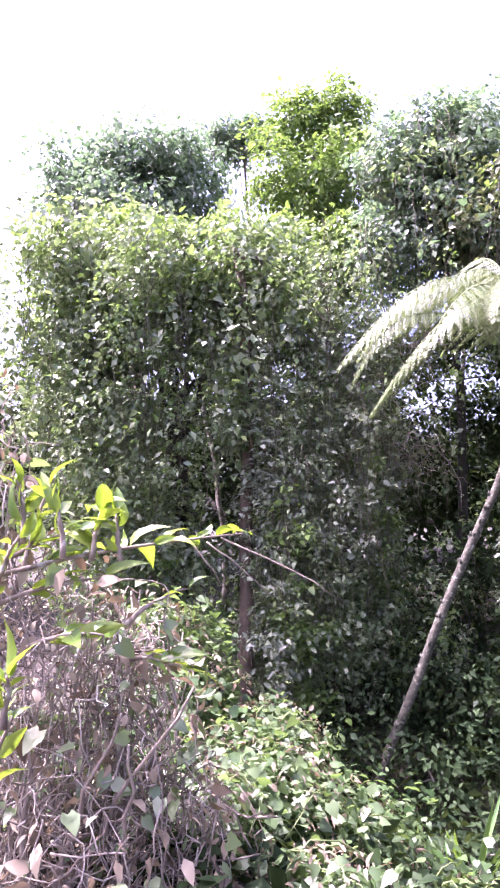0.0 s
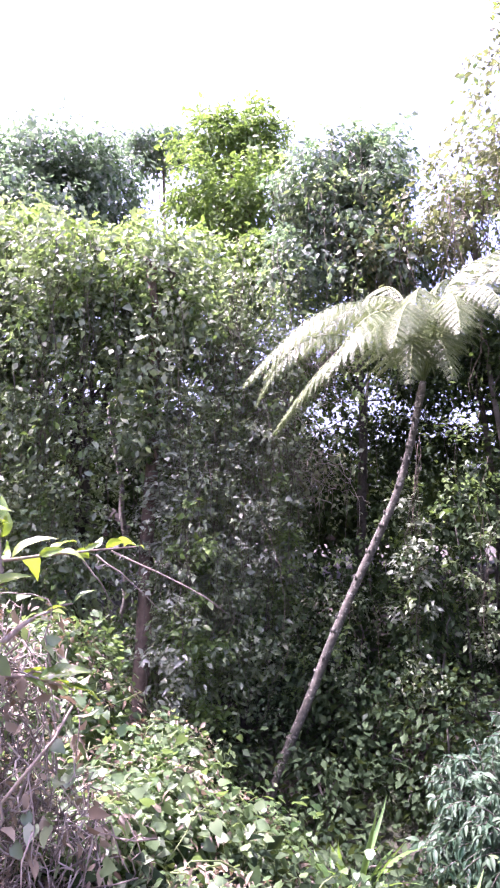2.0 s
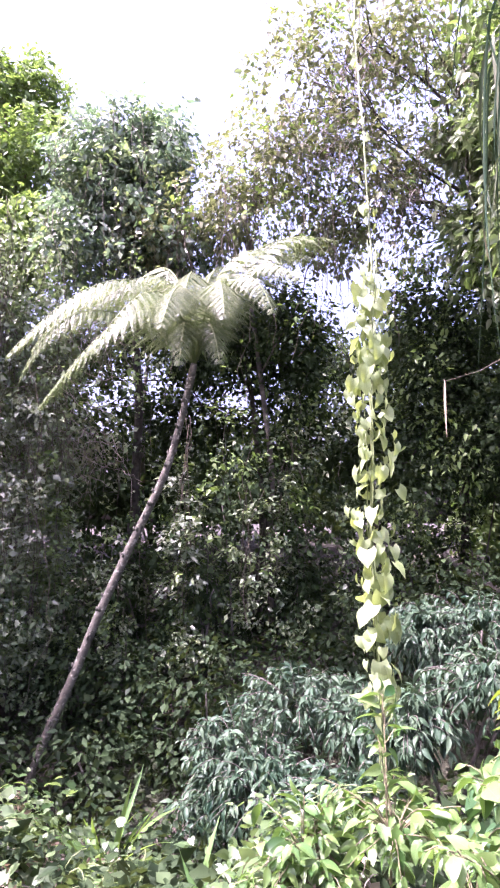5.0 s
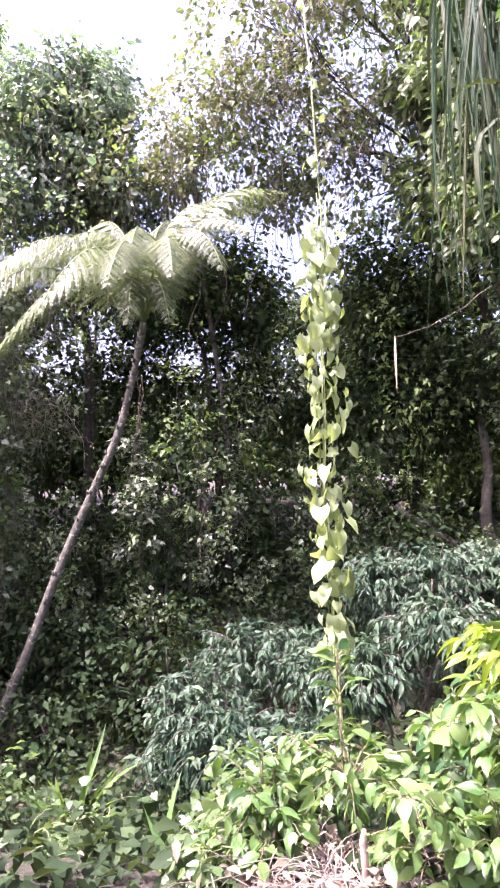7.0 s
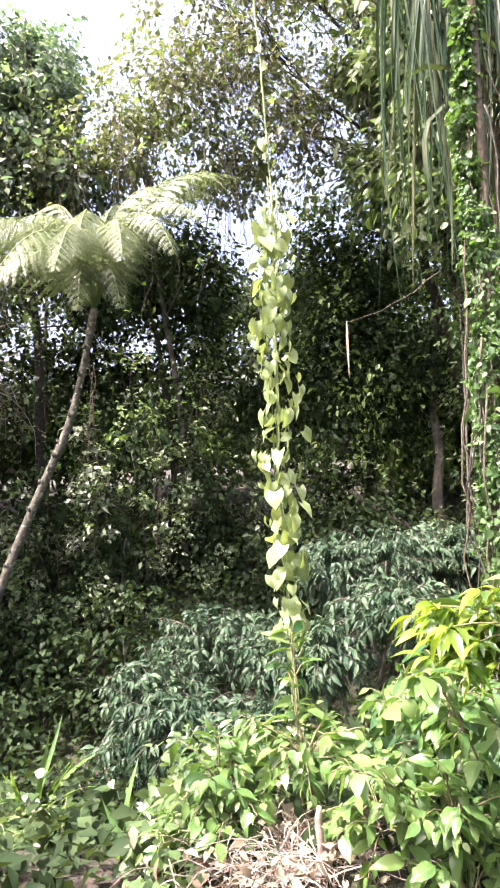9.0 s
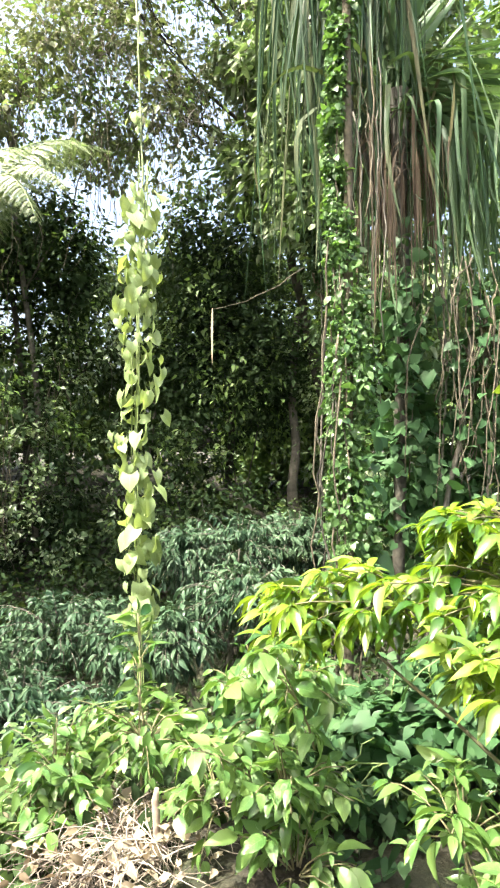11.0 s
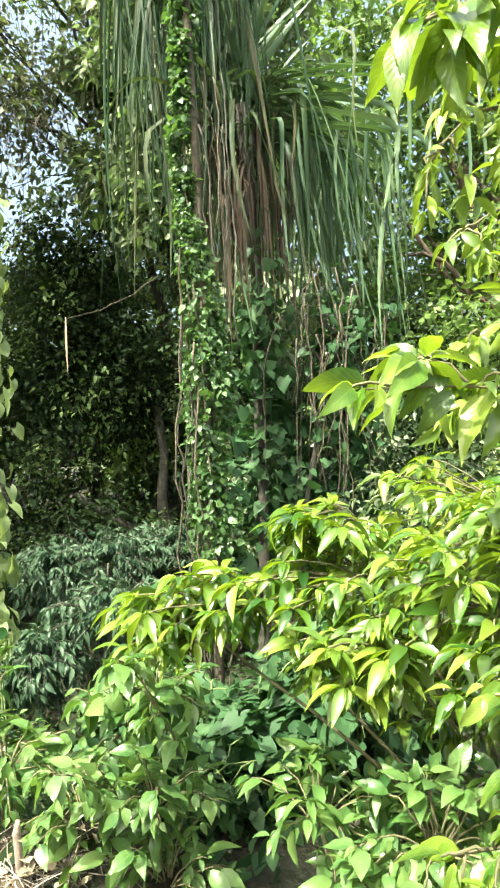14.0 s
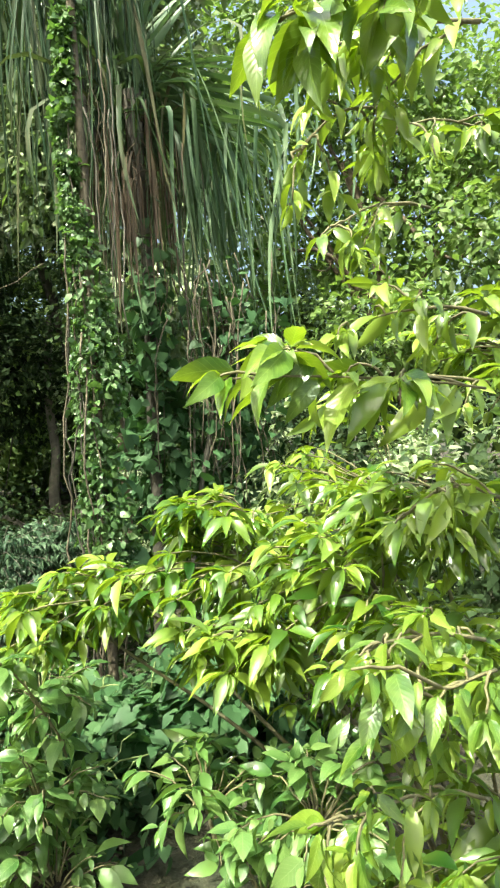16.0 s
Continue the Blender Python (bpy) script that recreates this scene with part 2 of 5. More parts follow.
def tube(points, radii, sides=6):
    p = np.asarray(points, float)
    r = np.broadcast_to(np.asarray(radii, float), (len(p),)) if np.ndim(radii) else np.full(len(p), radii)
    t = unit(np.gradient(p, axis=0))
    ref = np.where(np.abs(t[:, 2:3]) > 0.9, np.array([[1.0, 0, 0]]), np.array([[0, 0, 1.0]]))
    if np.mean(np.abs(t[:, 2])) > 0.6:
        ref = np.tile([[1.0, 0.05, 0]], (len(p), 1))
    else:
        ref = np.tile([[0.03, 0.02, 1.0]], (len(p), 1))
    a = unit(np.cross(t, ref))
    b = np.cross(t, a)
    ang = np.linspace(0, 2 * np.pi, sides, endpoint=False)
    v = p[:, None] + r[:, None, None] * (np.cos(ang)[None, :, None] * a[:, None] + np.sin(ang)[None, :, None] * b[:, None])
    i = np.arange(len(p) - 1)[:, None] * sides
    k, k2 = np.arange(sides)[None], (np.arange(sides)[None] + 1) % sides
    q = np.stack([i + k, i + k2, i + sides + k2, i + sides + k], -1).reshape(-1, 4)
    tris = np.concatenate([q[:, [0, 1, 2]], q[:, [0, 2, 3]]])
    ends = np.concatenate([[[0, j + 1, j] for j in range(1, sides - 1)],
                           [[(len(p) - 1) * sides, (len(p) - 1) * sides + j, (len(p) - 1) * sides + j + 1] for j in range(1, sides - 1)]])
    return v.reshape(-1, 3), np.concatenate([tris, ends])


def bow(p0, p1, lift=0.0, n=8, wobble=0.0, rng=None, side=(0, 0, 1)):
    """A bent line from p0 to p1."""
    s = np.linspace(0, 1, n)[:, None]
    p = np.asarray(p0, float) * (1 - s) + np.asarray(p1, float) * s + np.asarray(side, float) * lift * 4 * s * (1 - s)
    if wobble and rng is not None:
        w = np.cumsum(rng.normal(0, 1, (n, 3)), 0)
        w -= s * w[-1] + (1 - s) * w[0]
        p = p + w * wobble
    return p


def bezier(p0, c, p1, n=14):
    s = np.linspace(0, 1, n)[:, None]
    return (1 - s) ** 2 * np.asarray(p0) + 2 * s * (1 - s) * np.asarray(c) + s * s * np.asarray(p1)


# leaf outlines: along, across, lift
KITE = (np.array([(0, 0, 0), (0.42, -0.5, 0.07), (0.42, 0.5, 0.07), (1, 0, -0.1)]), np.array([(0, 1, 3), (0, 3, 2)]))
BLADE = (np.array([(0, 0, 0), (0.33, 0, 0.03), (0.7, 0, 0.0), (1, 0, -0.13), (0.3, -0.5, 0.09), (0.68, -0.36, 0.05), (0.3, 0.5, 0.09), (0.68, 0.36, 0.05)]),
         np.array([(0, 4, 1), (1, 4, 5), (1, 5, 2), (2, 5, 3), (0, 1, 6), (1, 7, 6), (1, 2, 7), (2, 3, 7)]))
SPADE = (np.array([(0, 0, 0), (0.2, -0.48, 0.06), (0.6, -0.36, 0.04), (1, 0, -0.12), (0.6, 0.36, 0.04), (0.2, 0.48, 0.06)]), np.array([(0, 1, 2), (0, 2, 3), (0, 3, 4), (0, 4, 5)]))
LANCE_X = ((0.0, 0.0), (0.13, 0.27), (0.34, 0.48), (0.57, 0.47), (0.8, 0.25), (1.0, 0.0))
LANCE = (np.array([(x, a * w, 0.12 * x - 0.5 * x * x + abs(a) * w * 0.16) for x, w in LANCE_X for a in (-1, 0, 1)]),
         np.array([t for i in range(5) for j in (0, 1) for b in (i * 3 + j,) for t in ((b, b + 3, b + 4), (b, b + 4, b + 1))]))
HEARTY = (np.array([(0, 0, 0), (0.42, 0, 0.02), (1, 0, -0.15), (-0.16, -0.27, 0.04), (0.2, -0.52, 0.07), (0.62, -0.32, 0.03),
                    (-0.16, 0.27, 0.04), (0.2, 0.52, 0.07), (0.62, 0.32, 0.03)]),
          np.array([(0, 3, 4), (0, 4, 1), (1, 4, 5), (1, 5, 2), (0, 7, 6), (0, 1, 7), (1, 8, 7), (1, 2, 8)]))


def leaves(spots, outline):
    """Joined leaves: spots is (place, tip way, face way, length, width)."""
    P, T, N, L, Wd = spots
    if not len(P):
        return np.zeros((0, 3)), np.zeros((0, 3), int)
    B = unit(np.cross(N, T))
    N = np.cross(T, B)
    o, f = outline
    v = (P[:, None] + (L[:, None] * o[None, :, 0])[..., None] * T[:, None] + (Wd[:, None] * o[None, :, 1])[..., None] * B[:, None]
         + (L[:, None] * o[None, :, 2])[..., None] * N[:, None])
    t = f[None] + (np.arange(len(P)) * len(o))[:, None, None]
    return v.reshape(-1, 3), t.reshape(-1, 3)


def facing(rng, P, out, down=0.7, up=0.6, rough=0.68, length=0.12, ratio=0.55, spread=0.35):
    """Leaf spots at P whose blades look out and up and hang a little."""
    n = len(P)
    N = unit(out * 0.6 + np.array([0, 0, up]) + rng.normal(0, rough, (n, 3)))
    T = out * 0.55 + np.array([0, 0, -down]) + rng.normal(0, 0.55, (n, 3))
    T = unit(T - N * (T * N).sum(1, keepdims=True))
    L = length * np.exp(np.clip(rng.normal(0, 1, n), -2.2, 1.5) * spread)
    return P, T, N, L, L * ratio * rng.uniform(0.85, 1.15, n)


def more(*sets):
    return tuple(np.concatenate([s[k] for s in sets]) for k in range(5))


def waves(p, seed, size):
    """Smooth lumpy values, about -1 to 1."""
    r = rng_of(seed)
    v = np.zeros(len(p))
    for _ in range(7):
        v += np.sin(p @ (unit(r.normal(0, 1, 3)) * 2 * np.pi / size * r.uniform(0.6, 1.7)) + r.uniform(0, 6.3))
    return v / 2.6


# dark hollows in the leafy wall: centre and radii
HOLLOWS = (((-4.96, 7.0, 2.2), (0.42, 1.5, 0.75)), ((-5.3, 6.2, 3.5), (0.35, 0.7, 0.4)), ((-4.35, 8.0, 3.4), (0.3, 1.0, 0.35)), ((-1.73, 9.4, 3.1), (0.42, 1.6, 0.75)), ((-2.37, 9.2, 2.1), (0.4, 1.4, 0.7)),
           ((-1.21, 9.9, 2.5), (0.35, 1.6, 0.9)), ((-0.6, 9.9, 1.3), (0.4, 1.5, 0.6)), ((-2.75, 9.0, 1.9), (0.3, 1.3, 0.9)),
           ((-2.9, 9.5, 3.35), (0.6, 1.4, 0.5)), ((-3.6, 12.0, 3.8), (0.8, 2.2, 0.6)), ((-4.7, 15.3, 4.5), (1.2, 2.6, 0.8)),
           ((-0.8, 10.0, 3.25), (0.55, 1.2, 0.42)), ((-1.2, 13.2, 3.8), (0.7, 2.5, 0.6)),
           ((-0.57, 10.29, 3.12), (0.36, 1.1, 0.4)), ((-0.80, 13.68, 3.66), (0.6, 2.4, 0.6)),
           ((-3.62, 8.4, 1.8), (0.25, 1.1, 0.8)), ((0.9, 9.6, 2.3), (0.5, 1.2, 0.8)), ((-2.0, 8.7, 0.6), (0.35, 0.9, 0.4)))


def hollowed(spots, rng):
    """Thins leaves out of the hollows."""
    P = spots[0]
    keep = np.ones(len(P), bool)
    for c, r in HOLLOWS:
        d = np.linalg.norm((P - np.array(c)) / np.array(r), axis=1)
        keep &= rng.random(len(P)) < np.clip((d - 0.7) / 0.45, 0.3 if c[2] > 3.0 else 0.06, 1)
    return tuple(a[keep] for a in spots)


def lobe_leaves(lobes, seed, density=420, length=0.12, ratio=0.6, cluster=0.13, per=9, lump=0.22, inner=0.35, down=0.7, up=0.7, gaps=0.0, swell=1.0):
    """Leaf spots in clusters over lumpy lobes, with sparser leaves inside."""
    rng, sets = rng_of(seed), []
    for k, (c, r) in enumerate(lobes):
        c, r = np.array(c), np.array(r)
        area = 4 * np.pi * ((r[0] * r[1]) ** 1.6 / 3 + (r[0] * r[2]) ** 1.6 / 3 + (r[1] * r[2]) ** 1.6 / 3) ** (1 / 1.6)
        m = max(6, int(area * density / per))
        u = unit(rng.normal(0, 1, (m, 3)))
        q = c + r * u
        k1 = waves(q, seed + 3, 0.9)
        keep = k1 > -1.2 + gaps * 1.6
        q = c + r * u * swell * (0.8 + lump * k1 + rng.normal(0, 0.06, m))[:, None]
        q, uu = q[keep], unit(u / r)[keep]
        P = np.repeat(q, per, 0) + rng.normal(0, cluster, (len(q) * per, 3)) * np.array([1, 1, 0.75])
        sets.append(facing(rng, P, np.repeat(uu, per, 0), down, up, length=length, ratio=ratio))
        n2 = int(area * density * inner)
        u2 = unit(rng.normal(0, 1, (n2, 3)))
        P2 = c + r * u2 * rng.uniform(0.25, 0.8, n2)[:, None]
        sets.append(facing(rng, P2, u2, down, up, length=length * 1.25, ratio=ratio))
    return hollowed(more(*sets), rng)


def curtain_leaves(line, seed, count, length=0.08, step=0.042, ratio=0.65, depth=0.8, swing=0.1, gaps=0.88):
    """Hanging leafy strands along a line of (x, y, top, foot). Returns leaf spots and bare strands."""
    rng = rng_of(seed)
    a = np.array(line, float)
    s = np.r_[0, np.cumsum(np.hypot(*np.diff(a[:, :2], axis=0).T))]
    sets, strands = [], []
    for k in range(count):
        w = rng.uniform(0, s[-1])
        x, y, top, foot = (np.interp(w, s, a[:, j]) for j in range(4))
        y += rng.normal(0, depth) * 0.4 - depth * 0.7 * waves(np.array([[x, y, 0.0]]), seed, 1.1)[0]
        top += rng.normal(0, 0.35)
        foot = foot + abs(rng.normal(0, 0.12)) * (top - foot) if rng.random() < 0.55 else rng.uniform(foot, top - 0.4)
        n = max(4, int((top - foot) / step))
        z = np.linspace(top, foot, n)
        sway = np.cumsum(rng.normal(0, swing * 0.35, (n, 2)), 0) * 0.45
        p = np.stack([x + sway[:, 0], y + sway[:, 1], z], 1)
        strands.append(p[::4])
        p = np.repeat(p, 2, 0) + rng.normal(0, 0.05, (len(p) * 2, 3))
        lump = 0.75 * waves(p, seed + 9, 0.62) + 0.6 * waves(p, seed + 11, 0.2)
        keep = lump > -0.55 + gaps
        p, lump = p[keep], lump[keep, None]
        p = p + np.array([0, -0.24, 0]) * np.clip(lump - 0.2, 0, 1.5)
        out = unit(np.stack([rng.normal(0, 0.8, len(p)), -np.ones(len(p)) * 0.8, rng.normal(0, 0.2, len(p))], 1))
        p = p + out * rng.uniform(0.01, 0.09, (len(p), 1))
        sets.append(facing(rng, p, out, 0.7, 0.8, 0.75, length, ratio, 0.45))
    return hollowed(more(*sets), rng), strands


def bundle(lines, radius, sides=4):
    return joined([tube(p, np.linspace(radius, radius * 0.6, len(p)), sides) for p in lines if len(p) > 1])


def single_leaf(name, width, bend, cup, seed, stations=6, heart=False, twist=0.0):
    """A unit-long leaf mesh with midrib, cupped blade and wavy edge."""
    r = rng_of(seed)
    v, uv, t = [], [], []
    for i in range(stations + 1):
        s = i / stations
        if heart:
            half = width * 0.62 * (math.sin(math.pi * min(1, 0.22 + 0.78 * s)) ** 0.9) * (1 - 0.25 * s - 0.35 * s * s) if s < 1 else 0.0
        else:
            half = width * 0.5 * (math.sin(math.pi * s ** 0.75) ** 0.95 * (1 - 0.35 * s)) * 1.18 if 0 < s < 1 else 0.0
        x, z = math.sin(bend * s) / bend, -(1 - math.cos(bend * s)) / bend
        for j, a in enumerate((-1, -0.5, 0, 0.5, 1)):
            back = -0.2 * abs(a) ** 1.5 * (1 - s) ** 3 if heart else 0.0
            edge = r.normal(0, 0.012) if abs(a) == 1 else 0
            v.append((x + back, a * half, z + cup * half * abs(a) + edge + twist * a * half * s))
            uv.append((s, 0.5 + a * 0.5))
    for i in range(stations):
        for j in range(4):
            q = i * 5 + j
            t += [(q, q + 5, q + 6), (q, q + 6, q + 1)]
    return raw_mesh(name, v, t, uv, smooth=True)


def leaf_matrix(P, T, N, L, Wf):
    B = np.cross(N, T)
    B /= np.linalg.norm(B)
    N = np.cross(T, B)
    return Matrix(((T[0] * L, B[0] * L * Wf, N[0] * L, P[0]), (T[1] * L, B[1] * L * Wf, N[1] * L, P[1]), (T[2] * L, B[2] * L * Wf, N[2] * L, P[2]), (0, 0, 0, 1)))


def leaf_objects(spots, meshes, parent, seed, name="leaf"):
    """Each leaf an object of its own on a shared mesh."""
    rng = rng_of(seed)
    off = np.array(parent.location)
    for k in range(len(spots[0])):
        ob = new(name, meshes[int(rng.integers(len(meshes)))])
        ob.parent = parent
        ob.matrix_basis = leaf_matrix(spots[0][k] - off, spots[1][k], spots[2][k], spots[3][k], rng.uniform(0.85, 1.15))


def sprig(rng, p0, p1, count, length, lift=0.05, hang=0.5, start=0.25, fan=0.9):
    """A twig from p0 to p1 with alternate leaves. Returns line, leaf spots."""
    line = bow(p0, p1, lift, 7, 0.004, rng)
    way = unit(np.asarray(p1, float) - np.asarray(p0, float))
    side = unit(np.cross(way, np.array([0, 0, 1.0])) + 1e-6)
    P, T, N, L = [], [], [], []
    for k in range(count):
        s = start + (1 - start) * (k + rng.uniform(-0.3, 0.3)) / max(1, count - 1)
        s = min(max(s, 0.05), 1.0)
        i = s * 6
        a = int(min(5, math.floor(i)))
        p = line[a] + (line[a + 1] - line[a]) * (i - a)
        sg = 1 if k % 2 else -1
        t = unit(way * rng.uniform(0.3, 1.0) + side * sg * fan * rng.uniform(0.4, 1.1) + np.array([0, 0, -hang]) * rng.uniform(0.4, 1.6) + rng.normal(0, 0.26, 3))
        n = np.array([0, 0, 1.0]) + side * sg * 0.25 + rng.normal(0, 0.55, 3)
        n = unit(n - t * (n @ t))
        P.append(p + t * 0.012)
        T.append(t)
        N.append(n)
        L.append(length * rng.uniform(0.4, 1.45) * (0.6 if s > 0.95 else 1))
    L = np.array(L)
    return line, (np.array(P), np.array(T), np.array(N), L, L * 0.36)


def whorl(rng, p, way, count, length):
    """A tuft of leaves that arch outwards and droop round a shoot's end."""
    a = np.arange(count) * 6.283 / count + rng.uniform(0, 6.283)
    o = np.stack([np.cos(a), np.sin(a), a * 0], 1) + rng.normal(0, 0.2, (count, 3))
    T = unit(o + np.asarray(way) * 0.35 + np.array([0, 0, 1]) * rng.uniform(-0.75, 0.3, (count, 1)))
    N = np.array([0, 0, 1.0]) + rng.normal(0, 0.3, (count, 3)) + o * 0.25
    N = unit(N - T * (N * T).sum(1, keepdims=True))
    L = length * rng.uniform(0.5, 1.25, count)
    return np.asarray(p) + T * 0.01, T, N, L, L * 0.36


def split_near(spots, eye, count):
    d = np.linalg.norm(spots[0] - np.array(eye), axis=1)
    o = np.argsort(d, kind="stable")
    return tuple(s[o[:count]] for s in spots), tuple(s[o[count:]] for s in spots)


# ---- ground ----
def ground_height(x, y):
    near = 1.5 + 0.6 / (1 + np.exp(np.clip((x + 0.2) * 7, -30, 30))) / (1 + np.exp(np.clip((-1.9 - x) * 5, -30, 30)))
    gully = -1.22 * np.exp(-((y - 6.3) / np.where(y < 6.3, near, 1.9)) ** 2) * (0.55 + 0.45 / (1 + np.exp(np.clip((x - 1.0) * 1.6, -30, 30))))
    bank = 0.28 * np.exp(-((x + 3.6) / 1.6) ** 2 - ((y - 3.0) / 2.0) ** 2)
    rise = 1.4 / (1 + np.exp(-(y - 12.5) / 1.6))
    far = np.hypot(x, y)
    return -0.1 + gully + bank + rise * (far < 200) + 0.05 * np.sin(x * 2.1 + y) * np.sin(y * 1.7 - x * 0.6) * (far < 40)


def build_ground():
    g = np.r_[-900, -300, -120, -60, -36, np.linspace(-22, 22, 120), 36, 60, 120, 300, 900]
    X, Y = np.meshgrid(g, g)
    v = np.stack([X, Y, ground_height(X, Y)], -1).reshape(-1, 3)
    n = len(g)
    q = (np.arange(n - 1)[:, None] * n + np.arange(n - 1)[None]).ravel()
    t = np.concatenate([np.stack([q, q + 1, q + n + 1], 1), np.stack([q, q + n + 1, q + n], 1)])
    me = raw_mesh("ground", v, t, smooth=True)
    me.materials.append(SOIL)
    tagged(new("ground", me), "sloping jungle soil covered with brown leaf litter", "ground", kind="structure")


build_ground()


def on_ground(x, y, sink=0.05):
    return (x, y, float(ground_height(np.array(x), np.array(y))) - sink)


# ---- trees draped with creepers ----
def draped_tree(base, lobes, leaf, seed, label, density=420, length=0.12, girth=0.14, outline=KITE, curtains=(), curtain_leaf=None,
                gaps=0.0, ratio=0.62, strands=0, twigs=0, limb_start=6, limb_girth=0.4, accent=None, per=9, dry=(), bark=BARK, trunk_top=None, curtain_length=0.056, inner=0.35, lump=0.22, name="draped_tree", cluster=0.13):
    rng = rng_of(seed)
    base = on_ground(*base)
    tree = thing(name, base, label, "tree")
    mid = np.mean([c for c, r in lobes], 0)
    top = np.array(trunk_top if trunk_top is not None else mid)
    line = bow(base, top, 0.12, 12, 0.025, rng, (1, 0.3, 0))
    part("trunk", tube(line, np.linspace(girth, girth * 0.55, 12), 10), bark, tree, smooth=True)
    for c, r in lobes:
        at = line[int(rng.integers(limb_start, 12))]
        reach = bow(at, np.array(c) + rng.normal(0, 0.1, 3), rng.uniform(-0.3, 0.35), 10, 0.07, rng)
        limb = part("limb", tube(reach, np.linspace(girth * limb_girth, girth * 0.1, 10), 6), bark, tree, smooth=True)
        for _ in range(twigs):
            a = reach[int(rng.integers(4, 10))]
            b = np.array(c) + np.array(r) * unit(rng.normal(0, 1, 3)) * 0.85
            part("twig", tube(bow(a, b, rng.normal(0, 0.15), 8, 0.03, rng), np.linspace(girth * 0.12, girth * 0.03, 8), 4), bark, limb, smooth=True)
    part("crown", leaves(lobe_leaves(lobes, seed, density, length, ratio, gaps=gaps, inner=inner, lump=lump, cluster=cluster, per=per), outline), leaf, tree, kind="stuff")
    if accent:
        # Lighter sprays put lit leaves and some variety of green into the crown.
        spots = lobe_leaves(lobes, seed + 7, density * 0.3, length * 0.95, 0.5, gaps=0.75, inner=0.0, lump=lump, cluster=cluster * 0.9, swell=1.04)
        part("lit_foliage", leaves(spots, SPADE), accent, tree, "lighter sprays standing in for lit leaves and varied greens", kind="stuff")
    for k, (cl, count) in enumerate(curtains):
        spots, lines = curtain_leaves(cl, seed + 20 + k, count, curtain_length)
        # Lighter patches paint sunlit sprigs into the curtain.
        patch = waves(spots[0], seed + 31, 0.7) + rng.normal(0, 0.4, len(spots[0])) > 0.2
        part("creeper_curtain", leaves(tuple(a[~patch] for a in spots), KITE), curtain_leaf or leaf, tree, kind="stuff")
        part("lit_creeper", leaves(tuple(a[patch] for a in spots), SPADE), FRESH if k % 2 else HEARTS, tree, "creeper leaves lightened as sunlit sprigs", kind="stuff")
        part("stem_tangle", bundle(lines[::5], 0.004, 3), VINE, tree, kind="stuff")
    for c, r in dry:
        c, r = np.array(c), np.array(r)
        lines = []
        for _ in range(95):
            a = c + r * unit(rng.normal(0, 1, 3)) * rng.uniform(0.2, 1.0)
            lines.append(bow(a, a + rng.normal(0, 0.28, 3) - np.array([0, 0, 0.25]), rng.normal(0, 0.12), 9, 0.03, rng, unit(rng.normal(0, 1, 3))))
        part("bare_tangle", bundle(lines, 0.0042, 4), DRY, tree, "tangle of bare pale twigs", kind="stuff")
        n = 420
        u = unit(rng.normal(0, 1, (n, 3)))
        part("thin_foliage", leaves(facing(rng, c + r * u * rng.uniform(0.4, 1.05, (n, 1)), u, 0.6, 0.6, 0.7, 0.07, 0.55), BLADE), OPEN, tree, kind="stuff")
    if strands:
        loose = []
        for _ in range(strands):
            c, r = lobes[int(rng.integers(len(lobes)))]
            p = np.array(c) + np.array(r) * unit(rng.normal(0, 1, 3)) * np.array([0.9, 1.0, 0.3]) - np.array([0, 0.2, 0])
            q = p + np.array([rng.normal(0, 0.25), rng.normal(0, 0.2), -rng.uniform(0.5, 2.6)])
            loose.append(bow(p, q, rng.normal(0, 0.15), 12, 0.03, rng, (1, 0.3, 0)))
        part("vine_tangle", bundle(loose, 0.0045, 4), VINE, tree, kind="stuff")
    return tree


draped_tree((-7.8, 8.8), (
    ((-7.65, 8.40, 7.78), (1.15, 1.30, 0.88)),
    ((-8.05, 7.75, 7.15), (0.66, 0.90, 0.62)),
    ((-7.11, 8.97, 7.75), (0.78, 1.10, 0.92)),
    ((-7.57, 7.89, 6.77), (1.11, 1.10, 0.56)),
), COOL, 11, "tall tree smothered by a dome of blue-green creepers", 560, 0.085, lump=0.36, inner=0.12, gaps=0.3, cluster=0.1,
    # The curtain's shade is put into its near-black leaf.
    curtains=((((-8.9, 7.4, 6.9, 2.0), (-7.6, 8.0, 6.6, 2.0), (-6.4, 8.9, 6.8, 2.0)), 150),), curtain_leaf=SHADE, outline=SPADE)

draped_tree((-5.9, 7.6), (
    ((-6.55, 6.10, 5.05), (0.45, 0.80, 0.55)),
    ((-6.01, 6.75, 5.29), (0.83, 1.00, 0.64)),
    ((-5.14, 7.69, 5.38), (0.85, 1.00, 0.55)),
    ((-5.35, 7.05, 4.52), (0.96, 0.90, 0.67)),
    ((-6.42, 6.29, 4.12), (0.55, 0.75, 0.80)),
    ((-4.80, 7.91, 4.76), (0.62, 0.80, 0.70)),
), HEARTS, 12, "broad tree buried under sunlit large-leaved creepers", 400, 0.1, outline=SPADE, inner=0.08, gaps=0.45, cluster=0.1,
    curtains=((((-6.7, 5.45, 4.7, 1.0), (-6.1, 5.75, 4.9, 0.4), (-5.1, 6.5, 4.9, 0.3)), 330), (((-5.2, 6.5, 4.9, 1.6), (-4.5, 7.3, 5.0, 2.0)), 120),
              (((-6.6, 5.4, 5.2, 3.2), (-5.6, 6.2, 5.3, 3.0), (-4.4, 7.3, 5.4, 3.2)), 90)),
    curtain_leaf=DEEP, bark=DARKBARK, strands=22, accent=FRESH, lump=0.45)

